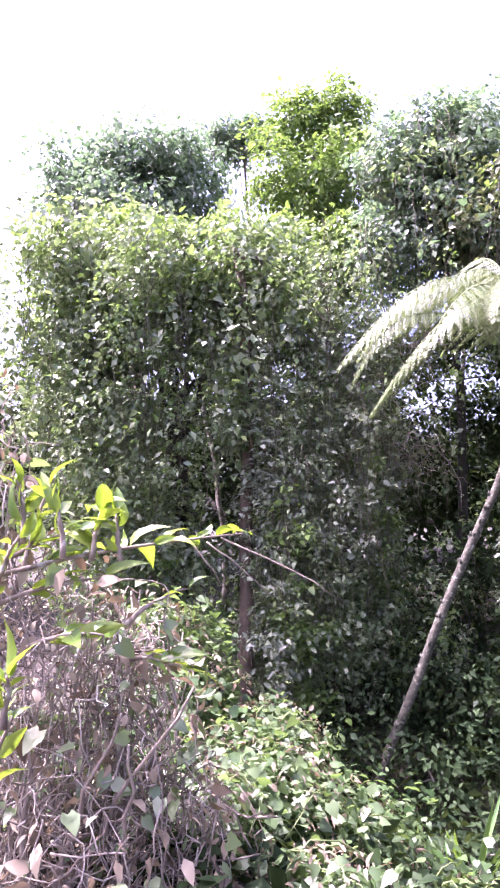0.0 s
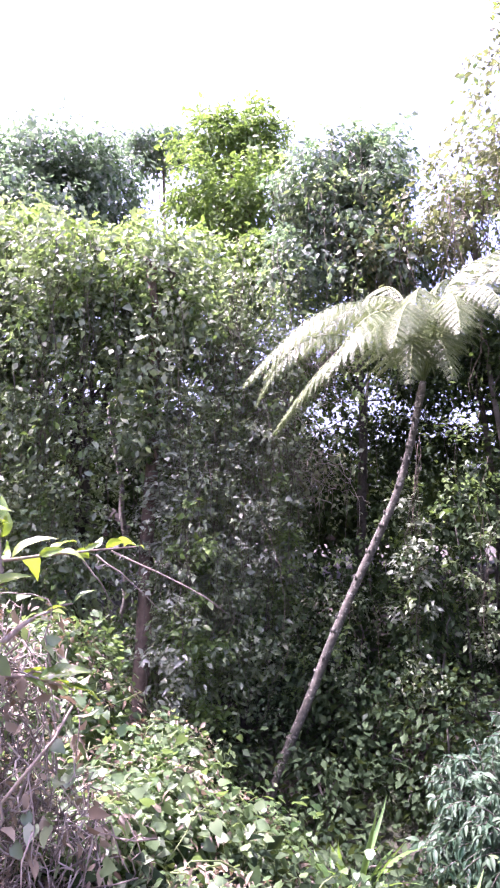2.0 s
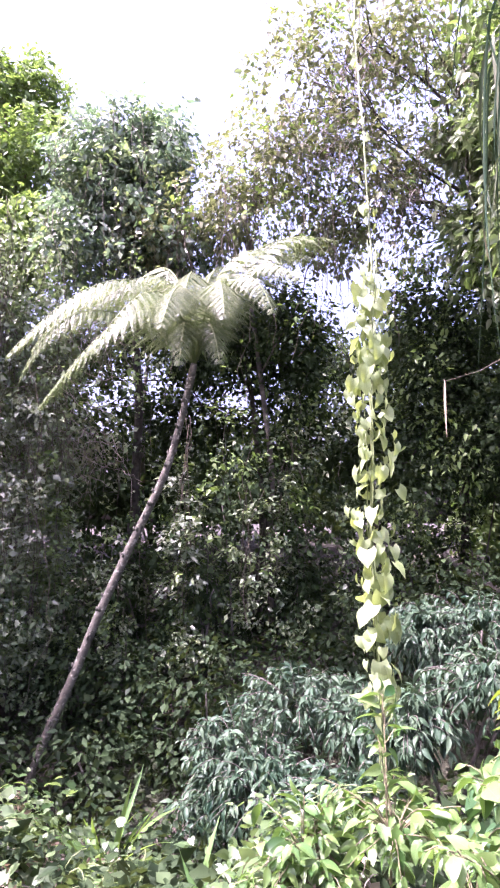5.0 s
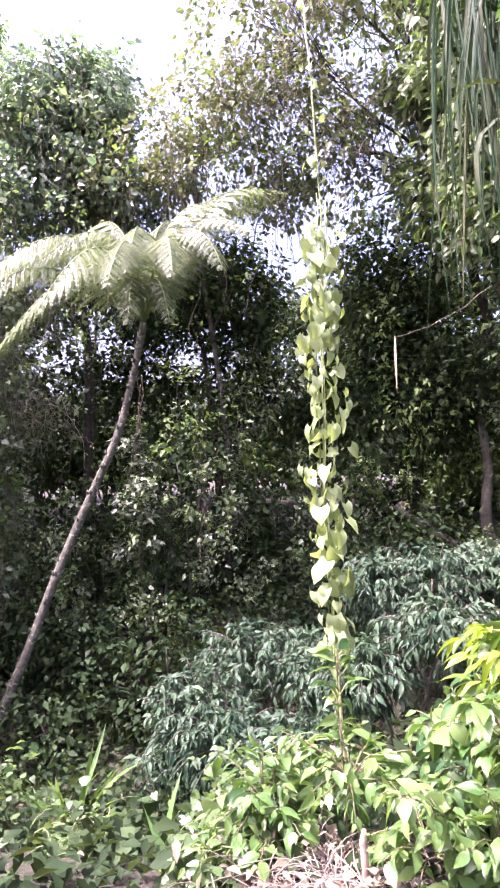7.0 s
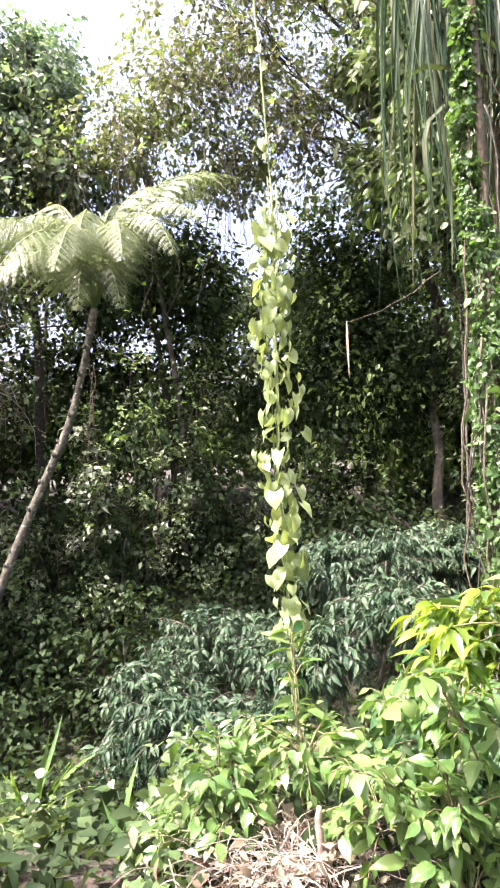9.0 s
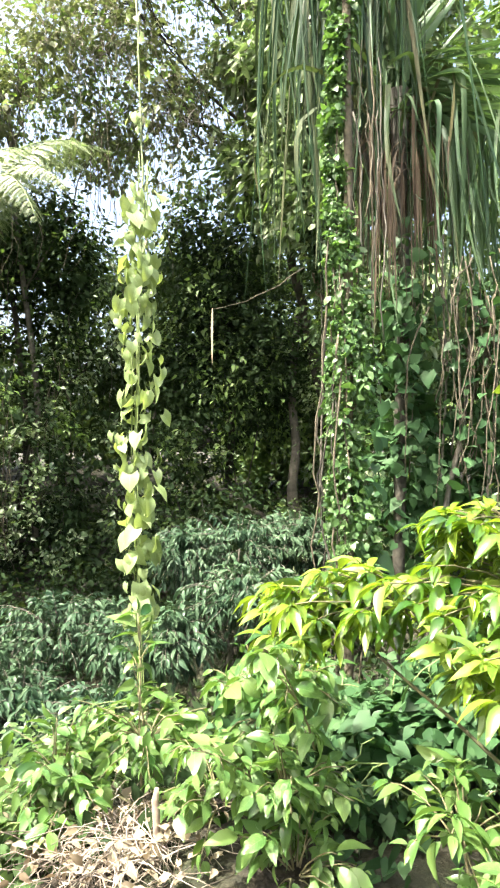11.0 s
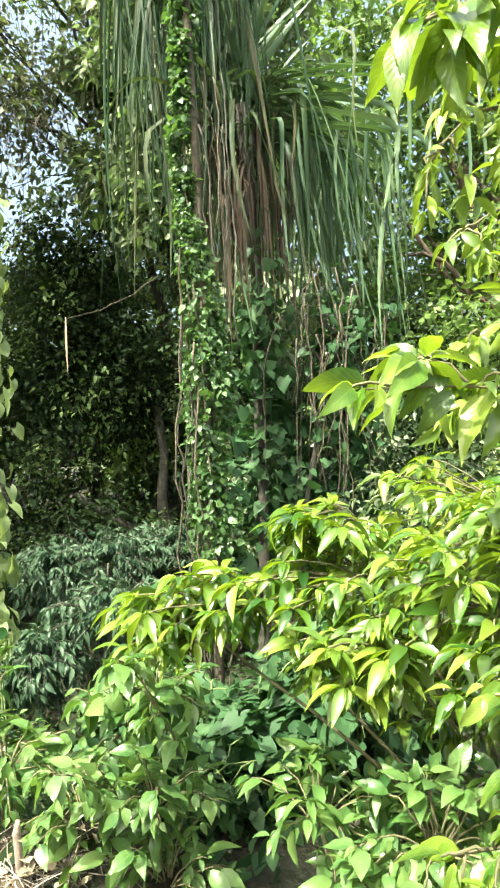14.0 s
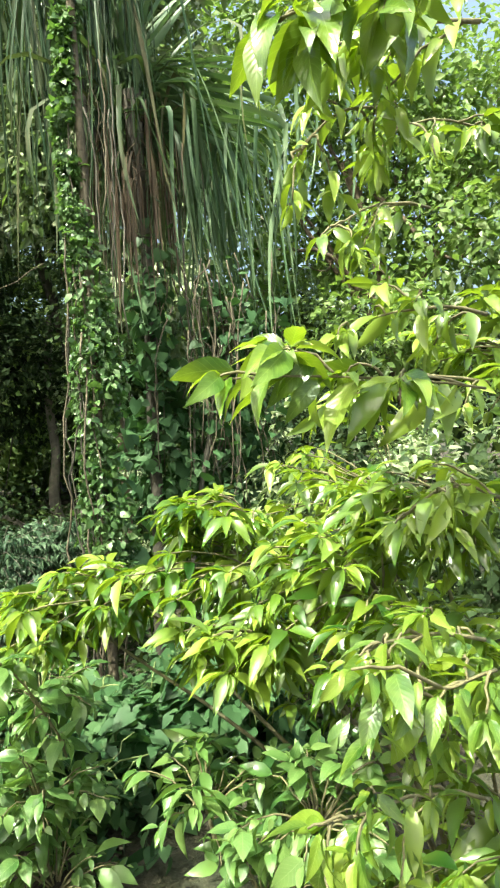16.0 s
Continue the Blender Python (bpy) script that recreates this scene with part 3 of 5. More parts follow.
draped_tree((-4.38, 6.72), (
    ((-4.60, 7.30, 5.00), (0.6, 0.6, 0.5)),
    ((-4.15, 7.10, 4.40), (0.5, 0.5, 0.5)),
    ((-4.45, 6.75, 3.75), (0.36, 0.35, 0.5)),
    ((-4.32, 6.62, 2.95), (0.28, 0.3, 0.45)),
), DEEP, 13, "straight reddish-brown trunk rising into creepers", 330, 0.085, girth=0.105, trunk_top=(-4.45, 6.95, 5.0), gaps=0.3, inner=0.15)

draped_tree((-4.6, 10.4), (
    ((-5.10, 10.25, 8.80), (0.63, 1.00, 0.73)),
    ((-4.45, 10.55, 8.96), (0.44, 0.80, 0.58)),
    ((-5.12, 9.80, 7.44), (0.56, 0.90, 0.65)),
    ((-4.25, 9.77, 7.07), (0.72, 1.00, 0.81)),
    ((-4.44, 9.24, 5.74), (0.78, 1.00, 0.78)),
), FRESH, 14, "slender tree with a bright yellow-green leafy top", 560, 0.095, ratio=0.48, outline=SPADE, inner=0.1, gaps=0.3, lump=0.34, cluster=0.1,
    curtains=((((-5.2, 9.0, 5.8, 1.0), (-4.2, 9.2, 5.8, 0.8), (-3.4, 9.0, 5.6, 0.6)), 170),), curtain_leaf=DEEP)

draped_tree((-2.6, 9.9), (
    ((-2.58, 9.70, 7.28), (0.76, 1.00, 0.74)),
    ((-2.12, 9.61, 7.10), (0.46, 0.90, 0.62)),
    ((-3.10, 9.34, 6.80), (0.55, 1.00, 0.70)),
    ((-2.50, 9.41, 6.31), (0.82, 1.00, 0.74)),
    ((-3.11, 9.13, 5.65), (0.65, 0.90, 0.57)),
    ((-2.01, 9.63, 5.75), (0.58, 0.90, 0.75)),
), COOL, 15, "tree with a rounded top hung with dark creepers", 480, 0.085, outline=SPADE, inner=0.1, gaps=0.36, cluster=0.09,
    curtains=((((-4.6, 8.4, 5.0, 0.0), (-3.6, 8.5, 5.2, -0.3), (-2.9, 8.7, 5.2, -0.3)), 260),
              (((-2.9, 8.9, 5.2, 2.6), (-1.6, 9.3, 5.2, 3.3)), 60)), curtain_leaf=HEARTS, girth=0.08, bark=DARKBARK, strands=40, accent=HEARTS, lump=0.34,
    dry=(((-3.9, 8.0, 4.1), (0.6, 0.3, 0.55)), ((-3.4, 8.2, 3.4), (0.6, 0.3, 0.7)), ((-2.8, 8.6, 4.2), (0.6, 0.3, 0.5)), ((-3.0, 8.5, 2.6), (0.7, 0.3, 0.6))))

draped_tree((-8.2, 13.6), (
    ((-8.6, 12.91, 11.25), (0.75, 0.9, 0.42)),
    ((-8.1, 13.45, 11.6), (0.75, 0.9, 0.36)),
), COOL, 16, "distant tree with a thin airy crown", 330, 0.1, gaps=0.35, girth=0.05)

# open-crowned trees whose limbs show against the sky
draped_tree((-0.5, 9.9), (
    ((-1.02, 8.99, 5.91), (0.65, 0.80, 0.55)),
    ((-0.36, 8.75, 6.42), (0.75, 0.80, 0.65)),
    ((-1.88, 9.25, 5.57), (0.60, 0.70, 0.50)),
    ((0.25, 9.25, 5.81), (0.55, 0.70, 0.45)),
), OPEN, 22, "small tree hung with sunlit yellowish vines", 320, 0.075, girth=0.05, gaps=0.35, inner=0.15,
    strands=60, bark=GREYBARK, lump=0.4, name="open_crowned_tree", cluster=0.1, per=26, twigs=8, limb_girth=0.3, accent=FRESH,
    curtains=((((-1.9, 8.7, 6.0, 4.4), (-0.9, 8.5, 6.4, 4.6), (0.2, 8.6, 6.2, 4.8)), 22),))
draped_tree((4.3, 9.8), (
    ((0.22, 8.66, 7.49), (0.85, 1.10, 0.85)),
    ((0.86, 8.81, 6.14), (0.65, 0.90, 0.75)),
    ((0.95, 8.40, 7.90), (0.92, 1.10, 0.64)),
    ((1.46, 9.39, 6.07), (0.9, 1.00, 1.1)),
    ((2.20, 9.3, 7.2), (1.1, 1.10, 1.1)),
    ((1.7, 8.6, 8.3), (1.0, 1.0, 0.8)),
), OPEN, 17, "open-crowned tree with small olive leaves and dark bare limbs", 250, 0.075, girth=0.1, gaps=0.85, inner=0.1,
    dry=(((0.3, 8.5, 6.7), (0.8, 0.5, 0.6)), ((0.9, 8.5, 7.6), (0.9, 0.5, 0.6)), ((1.3, 8.7, 6.0), (0.7, 0.5, 0.6))),
    trunk_top=(2.59, 9.2, 5.84), strands=35, bark=DARKBARK, lump=0.4, name="open_crowned_tree", cluster=0.1, per=30, twigs=10, limb_start=9, limb_girth=0.3, accent=FRESH)

draped_tree((3.5, 8.0), (
    ((3.2, 7.9, 6.6), (1.1, 0.9, 1.2)),
    ((4.1, 7.6, 5.4), (1.2, 0.9, 1.1)),
    ((3.0, 8.0, 5.0), (0.8, 0.8, 0.9)),
    ((3.9, 7.9, 3.6), (0.9, 0.8, 0.9)),
    ((3.6, 7.3, 7.6), (1.3, 0.9, 0.9)),
    ((2.45, 8.77, 6.74), (0.55, 0.60, 0.65)),
    ((2.48, 8.76, 5.26), (0.50, 0.60, 0.60)),
    ((2.77, 8.67, 7.85), (0.60, 0.60, 0.60)),
    ((3.01, 8.59, 5.96), (0.50, 0.60, 0.70)),
), DEEP, 21, "leafy green tree standing close behind the screw palm", 290, 0.12, gaps=0.1, inner=0.25, outline=SPADE, ratio=0.5, name="broadleaf_tree", accent=FRESH, lump=0.3)

# Shade is put into this leaf; lighter sprays paint the lit top.
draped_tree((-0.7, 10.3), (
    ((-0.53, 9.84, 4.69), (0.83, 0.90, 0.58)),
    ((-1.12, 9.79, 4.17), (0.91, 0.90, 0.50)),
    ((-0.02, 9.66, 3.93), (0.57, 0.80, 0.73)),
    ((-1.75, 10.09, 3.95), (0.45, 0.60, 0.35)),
), SHADE, 18, "low tree with shade-darkened leaves and lit-coloured lighter sprays", 330, 0.075, girth=0.06, bark=DARKBARK, gaps=0.5, lump=0.45, accent=FRESH, inner=0.4, per=12,
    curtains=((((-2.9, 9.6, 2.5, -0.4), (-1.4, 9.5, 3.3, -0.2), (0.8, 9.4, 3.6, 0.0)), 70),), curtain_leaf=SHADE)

# Leaf colour darkened for the shade around this tree.
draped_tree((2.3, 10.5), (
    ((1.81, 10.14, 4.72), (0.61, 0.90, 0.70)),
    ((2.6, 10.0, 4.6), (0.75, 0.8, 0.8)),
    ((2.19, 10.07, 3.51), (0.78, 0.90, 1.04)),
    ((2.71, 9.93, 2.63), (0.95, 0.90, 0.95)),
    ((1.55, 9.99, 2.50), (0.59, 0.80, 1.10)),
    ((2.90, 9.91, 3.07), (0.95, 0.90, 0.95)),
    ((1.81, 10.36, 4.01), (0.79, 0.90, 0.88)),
), SHADE, 19, "small-leaved tree with shade put into its dark leaf colour", 290, 0.075, girth=0.07, bark=DARKBARK, gaps=0.5, lump=0.45, accent=FRESH, inner=0.35, per=12)

draped_tree((8.6, 7.2), (
    ((8.70, 7.42, 6.33), (1.55, 1.40, 1.75)),
    ((8.43, 6.11, 4.07), (1.15, 1.10, 1.15)),
    ((8.14, 8.05, 4.86), (1.07, 1.10, 1.26)),
    ((9.08, 6.04, 5.83), (1.11, 1.20, 1.76)),
    ((7.32, 6.72, 3.05), (1.26, 0.90, 0.67)),
    ((8.42, 7.73, 7.39), (1.75, 1.20, 1.46)),
    ((6.6, 8.6, 6.6), (1.1, 0.9, 1.3)),
    ((6.2, 8.7, 4.6), (1.0, 0.9, 1.1)),
    ((6.9, 8.4, 8.4), (1.3, 0.9, 1.0)),
    ((5.2, 9.4, 7.6), (1.0, 0.9, 1.2)),
), FRESH, 20, "bright green broadleaf tree with sky showing through", 170, 0.12, gaps=0.4, inner=0.12, lump=0.36, name="broadleaf_tree", cluster=0.2, twigs=5)


# Added crown: roofs the hollow to block skylight and screens the gaps below.
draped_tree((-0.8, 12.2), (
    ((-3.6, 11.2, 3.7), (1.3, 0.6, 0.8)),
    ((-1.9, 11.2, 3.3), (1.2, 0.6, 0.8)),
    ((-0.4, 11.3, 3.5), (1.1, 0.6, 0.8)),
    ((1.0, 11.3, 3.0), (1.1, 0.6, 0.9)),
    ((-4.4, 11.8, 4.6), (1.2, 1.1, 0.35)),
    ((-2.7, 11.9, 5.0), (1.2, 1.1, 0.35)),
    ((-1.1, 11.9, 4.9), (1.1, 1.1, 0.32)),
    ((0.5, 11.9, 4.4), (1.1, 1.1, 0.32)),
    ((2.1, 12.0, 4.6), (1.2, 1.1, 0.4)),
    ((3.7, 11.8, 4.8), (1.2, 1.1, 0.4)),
), SHADE, 23, "added crown with shade-darkened leaves roofing the hollow against skylight", 200, 0.095, girth=0.07, bark=DARKBARK, lump=0.4, gaps=0.25, inner=0.25)


def shade_shrub(lobes, seed, label, leaf=SHADE, density=330, length=0.11, name="understorey_shrub", sprays=None, **k):
    rng = rng_of(seed)
    mid = np.mean([c for c, r in lobes], 0)
    base = on_ground(mid[0], mid[1] + 0.2)
    ob = thing(name, base, label, "shrub")
    for c, r in lobes:
        for _ in range(3):
            part("stem", tube(bow(np.array(base) + rng.normal(0, 0.08, 3) * (1, 1, 0), np.array(c) + np.array(r) * rng.uniform(-0.6, 0.6, 3), 0.1, 7, 0.02, rng), np.linspace(0.018, 0.006, 7), 5), GREYBARK, ob, smooth=True)
    part("foliage", leaves(lobe_leaves(lobes, seed, density, length, **k), BLADE if length > 0.1 else KITE), leaf, ob, kind="stuff")
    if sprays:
        # Lighter leaf colour paints lit clumps over the dark foliage.
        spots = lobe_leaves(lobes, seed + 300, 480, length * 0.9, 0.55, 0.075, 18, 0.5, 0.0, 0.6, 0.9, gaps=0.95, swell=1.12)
        part("lit_sprays", leaves(spots, SPADE), sprays, ob, "sprays of leaves with light put into their colour", kind="stuff")
    return ob


for k, (c, r) in enumerate((
        ((-6.43, 6.62, 2.63), (0.93, 0.70, 1.01)),
        ((-5.51, 7.18, 1.50), (0.91, 0.70, 1.14)),
        ((-5.74, 6.46, 1.16), (0.94, 0.70, 1.09)),
        ((-4.34, 8.17, 1.87), (0.70, 0.70, 1.16)),
        ((-3.66, 8.06, 0.43), (0.89, 0.70, 1.19)),
        ((-4.02, 7.21, -0.13), (0.55, 0.60, 0.69)),
        ((-2.81, 9.46, 1.72), (0.75, 0.60, 1.24)),
        ((-2.24, 8.96, 0.67), (0.85, 0.70, 1.09)),
        ((-1.30, 8.45, 0.85), (0.38, 0.45, 0.75)),
        ((-1.75, 8.5, 0.35), (0.4, 0.4, 0.5)),
        ((-0.73, 10.03, 2.22), (0.85, 0.60, 1.27)),
        ((-0.15, 9.45, 0.85), (0.79, 0.60, 1.03)),
        ((1.75, 10.26, 1.1), (0.75, 0.60, 0.7)),
        ((2.6, 10.64, 2.75), (0.9, 0.70, 0.8)),
        ((-2.3, 7.9, -0.6), (0.7, 0.5, 0.5)),
        # Next three: dark shrubs added to darken the gully pit.
        ((-2.2, 6.9, -0.75), (0.5, 0.45, 0.4)),
        ((-1.5, 5.95, -1.0), (0.6, 0.35, 0.25)),
        ((-0.9, 5.6, -0.95), (0.5, 0.4, 0.25)),
        ((-1.3, 7.3, -0.75), (0.7, 0.5, 0.45)),
        ((-0.4, 7.6, -0.3), (0.7, 0.5, 0.5)),
        ((-3.3, 6.6, -0.7), (0.6, 0.5, 0.45)),
        # Next three: dark shrubs added to dim the ground round the fern's foot.
        ((-2.0, 7.6, -0.3), (0.6, 0.4, 0.7)),
        ((-0.95, 7.3, -0.3), (0.6, 0.4, 0.6)),
        ((-2.7, 7.7, 0.0), (0.5, 0.4, 0.6)),
        ((0.6, 8.3, 0.0), (0.9, 0.6, 0.6)),
        ((1.9, 8.7, 0.6), (0.9, 0.6, 0.7)),
        ((3.5, 8.6, 0.35), (0.8, 0.6, 0.6)),
        ((4.0, 7.2, 0.9), (0.9, 0.6, 0.9)),
        ((3.4, 3.6, 0.5), (0.8, 0.6, 0.8)),
        ((4.2, 4.4, 0.9), (0.9, 0.6, 1.1)),
        ((3.6, 2.6, 0.6), (0.7, 0.6, 0.8)),
        ((4.6, 3.2, 1.0), (0.8, 0.7, 1.2)),
        ((-1.0, 8.9, 1.9), (0.8, 0.5, 0.9)),
        # Next two: dark leaf lobes added to hide a tree trunk.
        ((2.95, 7.75, 4.1), (0.4, 0.35, 0.8)),
        ((3.3, 7.85, 2.8), (0.45, 0.35, 0.8)),
        ((4.6, 8.4, 1.6), (1.2, 0.8, 1.5)),
        ((5.8, 7.0, 1.5), (1.1, 0.8, 1.4)))):
    # Left wall gets lighter leaf as if lit, the rest near-black for shade.
    shade_shrub(((c, r),), 40 + k, "tangled understorey shrub with light and shade put into its leaf colours", (HEARTS if k % 2 else DEEP) if c[0] < -3.3 and c[2] > -0.3 else SHADE, density=260, length=0.07, gaps=0.72, lump=0.55,
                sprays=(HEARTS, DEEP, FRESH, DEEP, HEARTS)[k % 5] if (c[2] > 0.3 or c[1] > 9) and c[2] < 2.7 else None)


shade_shrub((((3.7, 13.2, 1.7), (1.0, 0.8, 0.9)), ((5.2, 13.6, 2.0), (1.2, 0.8, 1.2))), 90, "sunlit yellow-green bush in a clearing beyond the dark trees", FRESH, 160, 0.14, name="clearing_bush", gaps=0.2)


def dark_trunk():
    rng = rng_of(245)
    base = on_ground(3.45, 9.5)
    ob = thing("crooked_trunk", base, "dark crooked trunk with a low leaning limb", "tree")
    bends = np.array([base, (3.36, 9.5, 0.28), (3.13, 9.5, 0.74), (3.12, 9.5, 1.1), (3.2, 9.5, 1.6), (3.15, 9.6, 2.4), (3.3, 9.7, 3.6)])
    s = np.linspace(0, 1, len(bends))
    line = np.stack([np.interp(np.linspace(0, 1, 26), s, bends[:, j]) for j in range(3)], 1)
    line[1:-1] = (line[:-2] + line[1:-1] * 2 + line[2:]) / 4
    part("trunk", tube(line, np.linspace(0.1, 0.05, 26), 9), GREYBARK, ob, smooth=True)
    part("limb", tube(bow((3.4, 9.5, 0.2), (1.87, 9.45, 1.18), -0.08, 14, 0.012, rng), np.linspace(0.085, 0.04, 14), 8), GREYBARK, ob, smooth=True)


dark_trunk()


def hanging_column(x, y, top, foot, radius, leaf, seed, label, length=0.058):
    """Creeper hung in a lumpy column from the canopy."""
    rng = rng_of(seed)
    ob = thing("hanging_creeper", (x, y, foot), label, "creeper", "hanging creepers")
    lines = []
    for _ in range(5):
        a = np.array((x + rng.normal(0, radius * 0.6), y + rng.normal(0, 0.1), top + rng.uniform(-0.1, 0.8)))
        lines.append(bow(a, (a[0] + rng.normal(0, 0.12), a[1] + rng.normal(0, 0.1), foot + rng.uniform(-0.5, 0.3)), rng.normal(0, 0.1), 16, 0.03, rng, (1, 0, 0)))
    part("stem_tangle", bundle(lines, 0.004, 4), VINE, ob, kind="stuff")
    tufts = int((top - foot) * 34 * radius / 0.3)
    z = rng.uniform(foot, top, tufts)
    w = radius * (0.75 + 0.45 * np.sin(z * 2.9 + seed) * np.sin(z * 5.3 + seed * 2))
    a = rng.uniform(0, 6.283, tufts)
    c = np.stack([x + np.cos(a) * w, y + np.sin(a) * w * 0.8, z], 1)
    c = c[0.7 * waves(c, seed, 0.6) + rng.normal(0, 0.3, tufts) > -0.15]
    P = np.repeat(c, 24, 0) + rng.normal(0, 0.07, (len(c) * 24, 3)) * (1, 1, 0.7)
    out = unit((P - np.array((x, y + 0.15, 0))) * (1, 1, 0) + (0, 0, 0.2))
    spots = facing(rng, P, out, 0.5, 1.0, 0.7, length, 0.55, 0.45)
    part("foliage", leaves(spots, SPADE if seed % 2 else KITE), leaf, ob, kind="stuff")
    return ob


# Pale columns carry the wall's missing sunlight in their leaf colour.
for k, (x, y, top, foot, radius, leaf) in enumerate((
        (-3.93, 7.2, 2.7, -0.4, 0.26, HEARTS), (-4.30, 7.0, 3.4, 1.9, 0.3, PALE), (-4.95, 5.95, 3.7, 1.2, 0.28, HEARTS), (-3.2, 8.0, 4.3, 1.2, 0.26, PALE),
        (-3.45, 6.95, 0.6, -0.4, 0.34, FRESH), (-0.30, 9.2, 2.2, 0.8, 0.14, HEARTS), (-3.6, 7.45, 3.9, 0.6, 0.26, PALE), (-3.0, 7.9, 2.4, -0.2, 0.26, FRESH),
        (-1.45, 8.55, 1.3, -0.1, 0.30, FRESH), (-5.45, 5.75, 3.4, 0.8, 0.28, DEEP), (-2.35, 8.3, 1.0, -0.3, 0.24, HEARTS), (-4.55, 7.0, 1.5, -0.2, 0.22, HEARTS),
        (-4.08, 6.77, 3.81, 0.97, 0.24, PALE), (-3.68, 7.24, 3.37, 0.50, 0.24, PALE), (-3.20, 7.59, 2.33, 0.02, 0.24, DEEP), (-3.60, 6.72, 2.13, 0.17, 0.24, FRESH),
        (-4.75, 6.5, 3.3, 1.6, 0.3, HEARTS), (-3.95, 6.95, 2.6, 0.2, 0.28, PALE), (-3.75, 6.8, 1.7, -0.3, 0.34, HEARTS), (-3.85, 6.5, 1.0, -0.3, 0.26, PALE),
        (-3.35, 7.1, 1.5, -0.2, 0.28, HEARTS), (-3.9, 7.1, 3.4, 1.5, 0.3, HEARTS), (-3.1, 7.3, 3.0, 1.4, 0.2, PALE), (-1.5, 8.2, 2.2, 0.3, 0.2, PALE),
        (-0.6, 8.4, 1.9, 0.4, 0.22, HEARTS),
        (-6.2, 5.5, 5.2, 2.6, 0.36, HEARTS), (-5.9, 5.3, 3.4, 1.4, 0.34, DEEP), (-6.0, 5.9, 4.3, 2.0, 0.36, DEEP))):
    hanging_column(x, y, top, foot, radius, leaf, 250 + k, "ragged column of hanging small-leaved creeper on bare stems")


def far_woods():
    """The wood behind, past counting."""
    rng = rng_of(70)
    lobes = []
    for k in range(46):
        a = radians(-62 + 130 * (k + rng.uniform(0, 1)) / 46)
        d = rng.uniform(13.5, 18)
        low = -16 < math.degrees(a) < 9
        lobes.append(((math.sin(a) * d, math.cos(a) * d, rng.uniform(2.1, 2.9) if low else rng.uniform(2.8, 4.2)),
                      (rng.uniform(1.2, 1.9), 1.1, rng.uniform(1.1, 1.5) if low else rng.uniform(1.5, 2.3))))
    ob = thing("far_woods", (0, 15, 1.5), "wood behind the gully with dimness put into its leaf colour", "woods", kind="stuff")
    # The wood's dimness is painted by the near-black leaf.
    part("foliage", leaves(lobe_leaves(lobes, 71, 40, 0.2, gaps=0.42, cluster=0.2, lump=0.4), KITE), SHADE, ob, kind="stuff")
    for k in range(14):
        a = radians(-50 + 100 * rng.uniform(0, 1))
        d = rng.uniform(11, 16)
        b = on_ground(math.sin(a) * d, math.cos(a) * d)
        part("trunk", tube(bow(b, (b[0] + rng.normal(0, 0.5), b[1], b[2] + rng.uniform(4, 6)), 0.2, 9, 0.04, rng, (1, 0, 0)), np.linspace(0.07, 0.03, 9), 7), GREYBARK, ob, smooth=True)


far_woods()


# ---- tree fern ----
def frond(rng, p0, apex, tip, parent, reach=0.42, leaf=FROND, stalk=GREENSTEM, gap=0.105):
    """An arching rachis with pairs of drooping pinnae, each a comb of leaflets."""
    c = 2 * np.array(apex) - 0.5 * (np.array(p0) + np.array(tip))
    line = bezier(p0, c, tip, 30)
    seg = np.r_[0, np.cumsum(np.linalg.norm(np.diff(line, axis=0), axis=1))]
    f = part("frond", tube(line, np.linspace(0.016, 0.004, 30), 5), stalk, parent, smooth=True)
    P, T, N, L = [], [], [], []
    ribs = []
    pairs = int(seg[-1] / gap)
    for k in range(pairs):
        s = 0.14 + 0.86 * (k + 0.5) / pairs
        wd = s * seg[-1]
        p = np.array([np.interp(wd, seg, line[:, j]) for j in range(3)])
        q = np.array([np.interp(min(wd + 0.05, seg[-1]), seg, line[:, j]) for j in range(3)])
        fwd = unit(q - p + (line[-1] - line[-2]) * 1e-3)
        side = unit(np.cross(fwd, np.array([0, 0, 1.0])))
        size = reach * math.sin(math.pi * min(1, 0.2 + 0.8 * s)) ** 0.75 + 0.03
        for sg in (-1, 1):
            d = unit(side * sg + fwd * rng.uniform(0.42, 0.56) + np.array([0, 0, -0.85 + rng.normal(0, 0.06)]))
            tipp = p + d * size * rng.uniform(0.93, 1.04)
            face = unit(np.cross(d, fwd) * -sg)
            face = face if face[2] > 0 else -face
            e = unit(np.cross(face, d))
            m = max(6, int(size / 0.017))
            ribs.append(bow(p, tipp, size * 0.06, 6))
            for j in range(m):
                u = (j + 0.6) / m
                a = p + (tipp - p) * u + np.array([0, 0, size * 0.24 * u * (1 - u)])
                ll = 0.034 * (1 - u ** 2.2) + 0.010
                for g in (-1, 1):
                    t = unit(e * g + d * 0.5 - face * 0.12 + rng.normal(0, 0.05, 3))
                    P.append(a)
                    T.append(t)
                    N.append(unit(face + rng.normal(0, 0.06, 3)))
                    L.append(ll)
    L = np.array(L)
    part("pinnae", leaves((np.array(P), np.array(T), np.array(N), L, L * 0.33), KITE), leaf, f, kind="stuff")
    part("frond_ribbing", bundle(ribs, 0.0045, 3), stalk, f, kind="stuff")


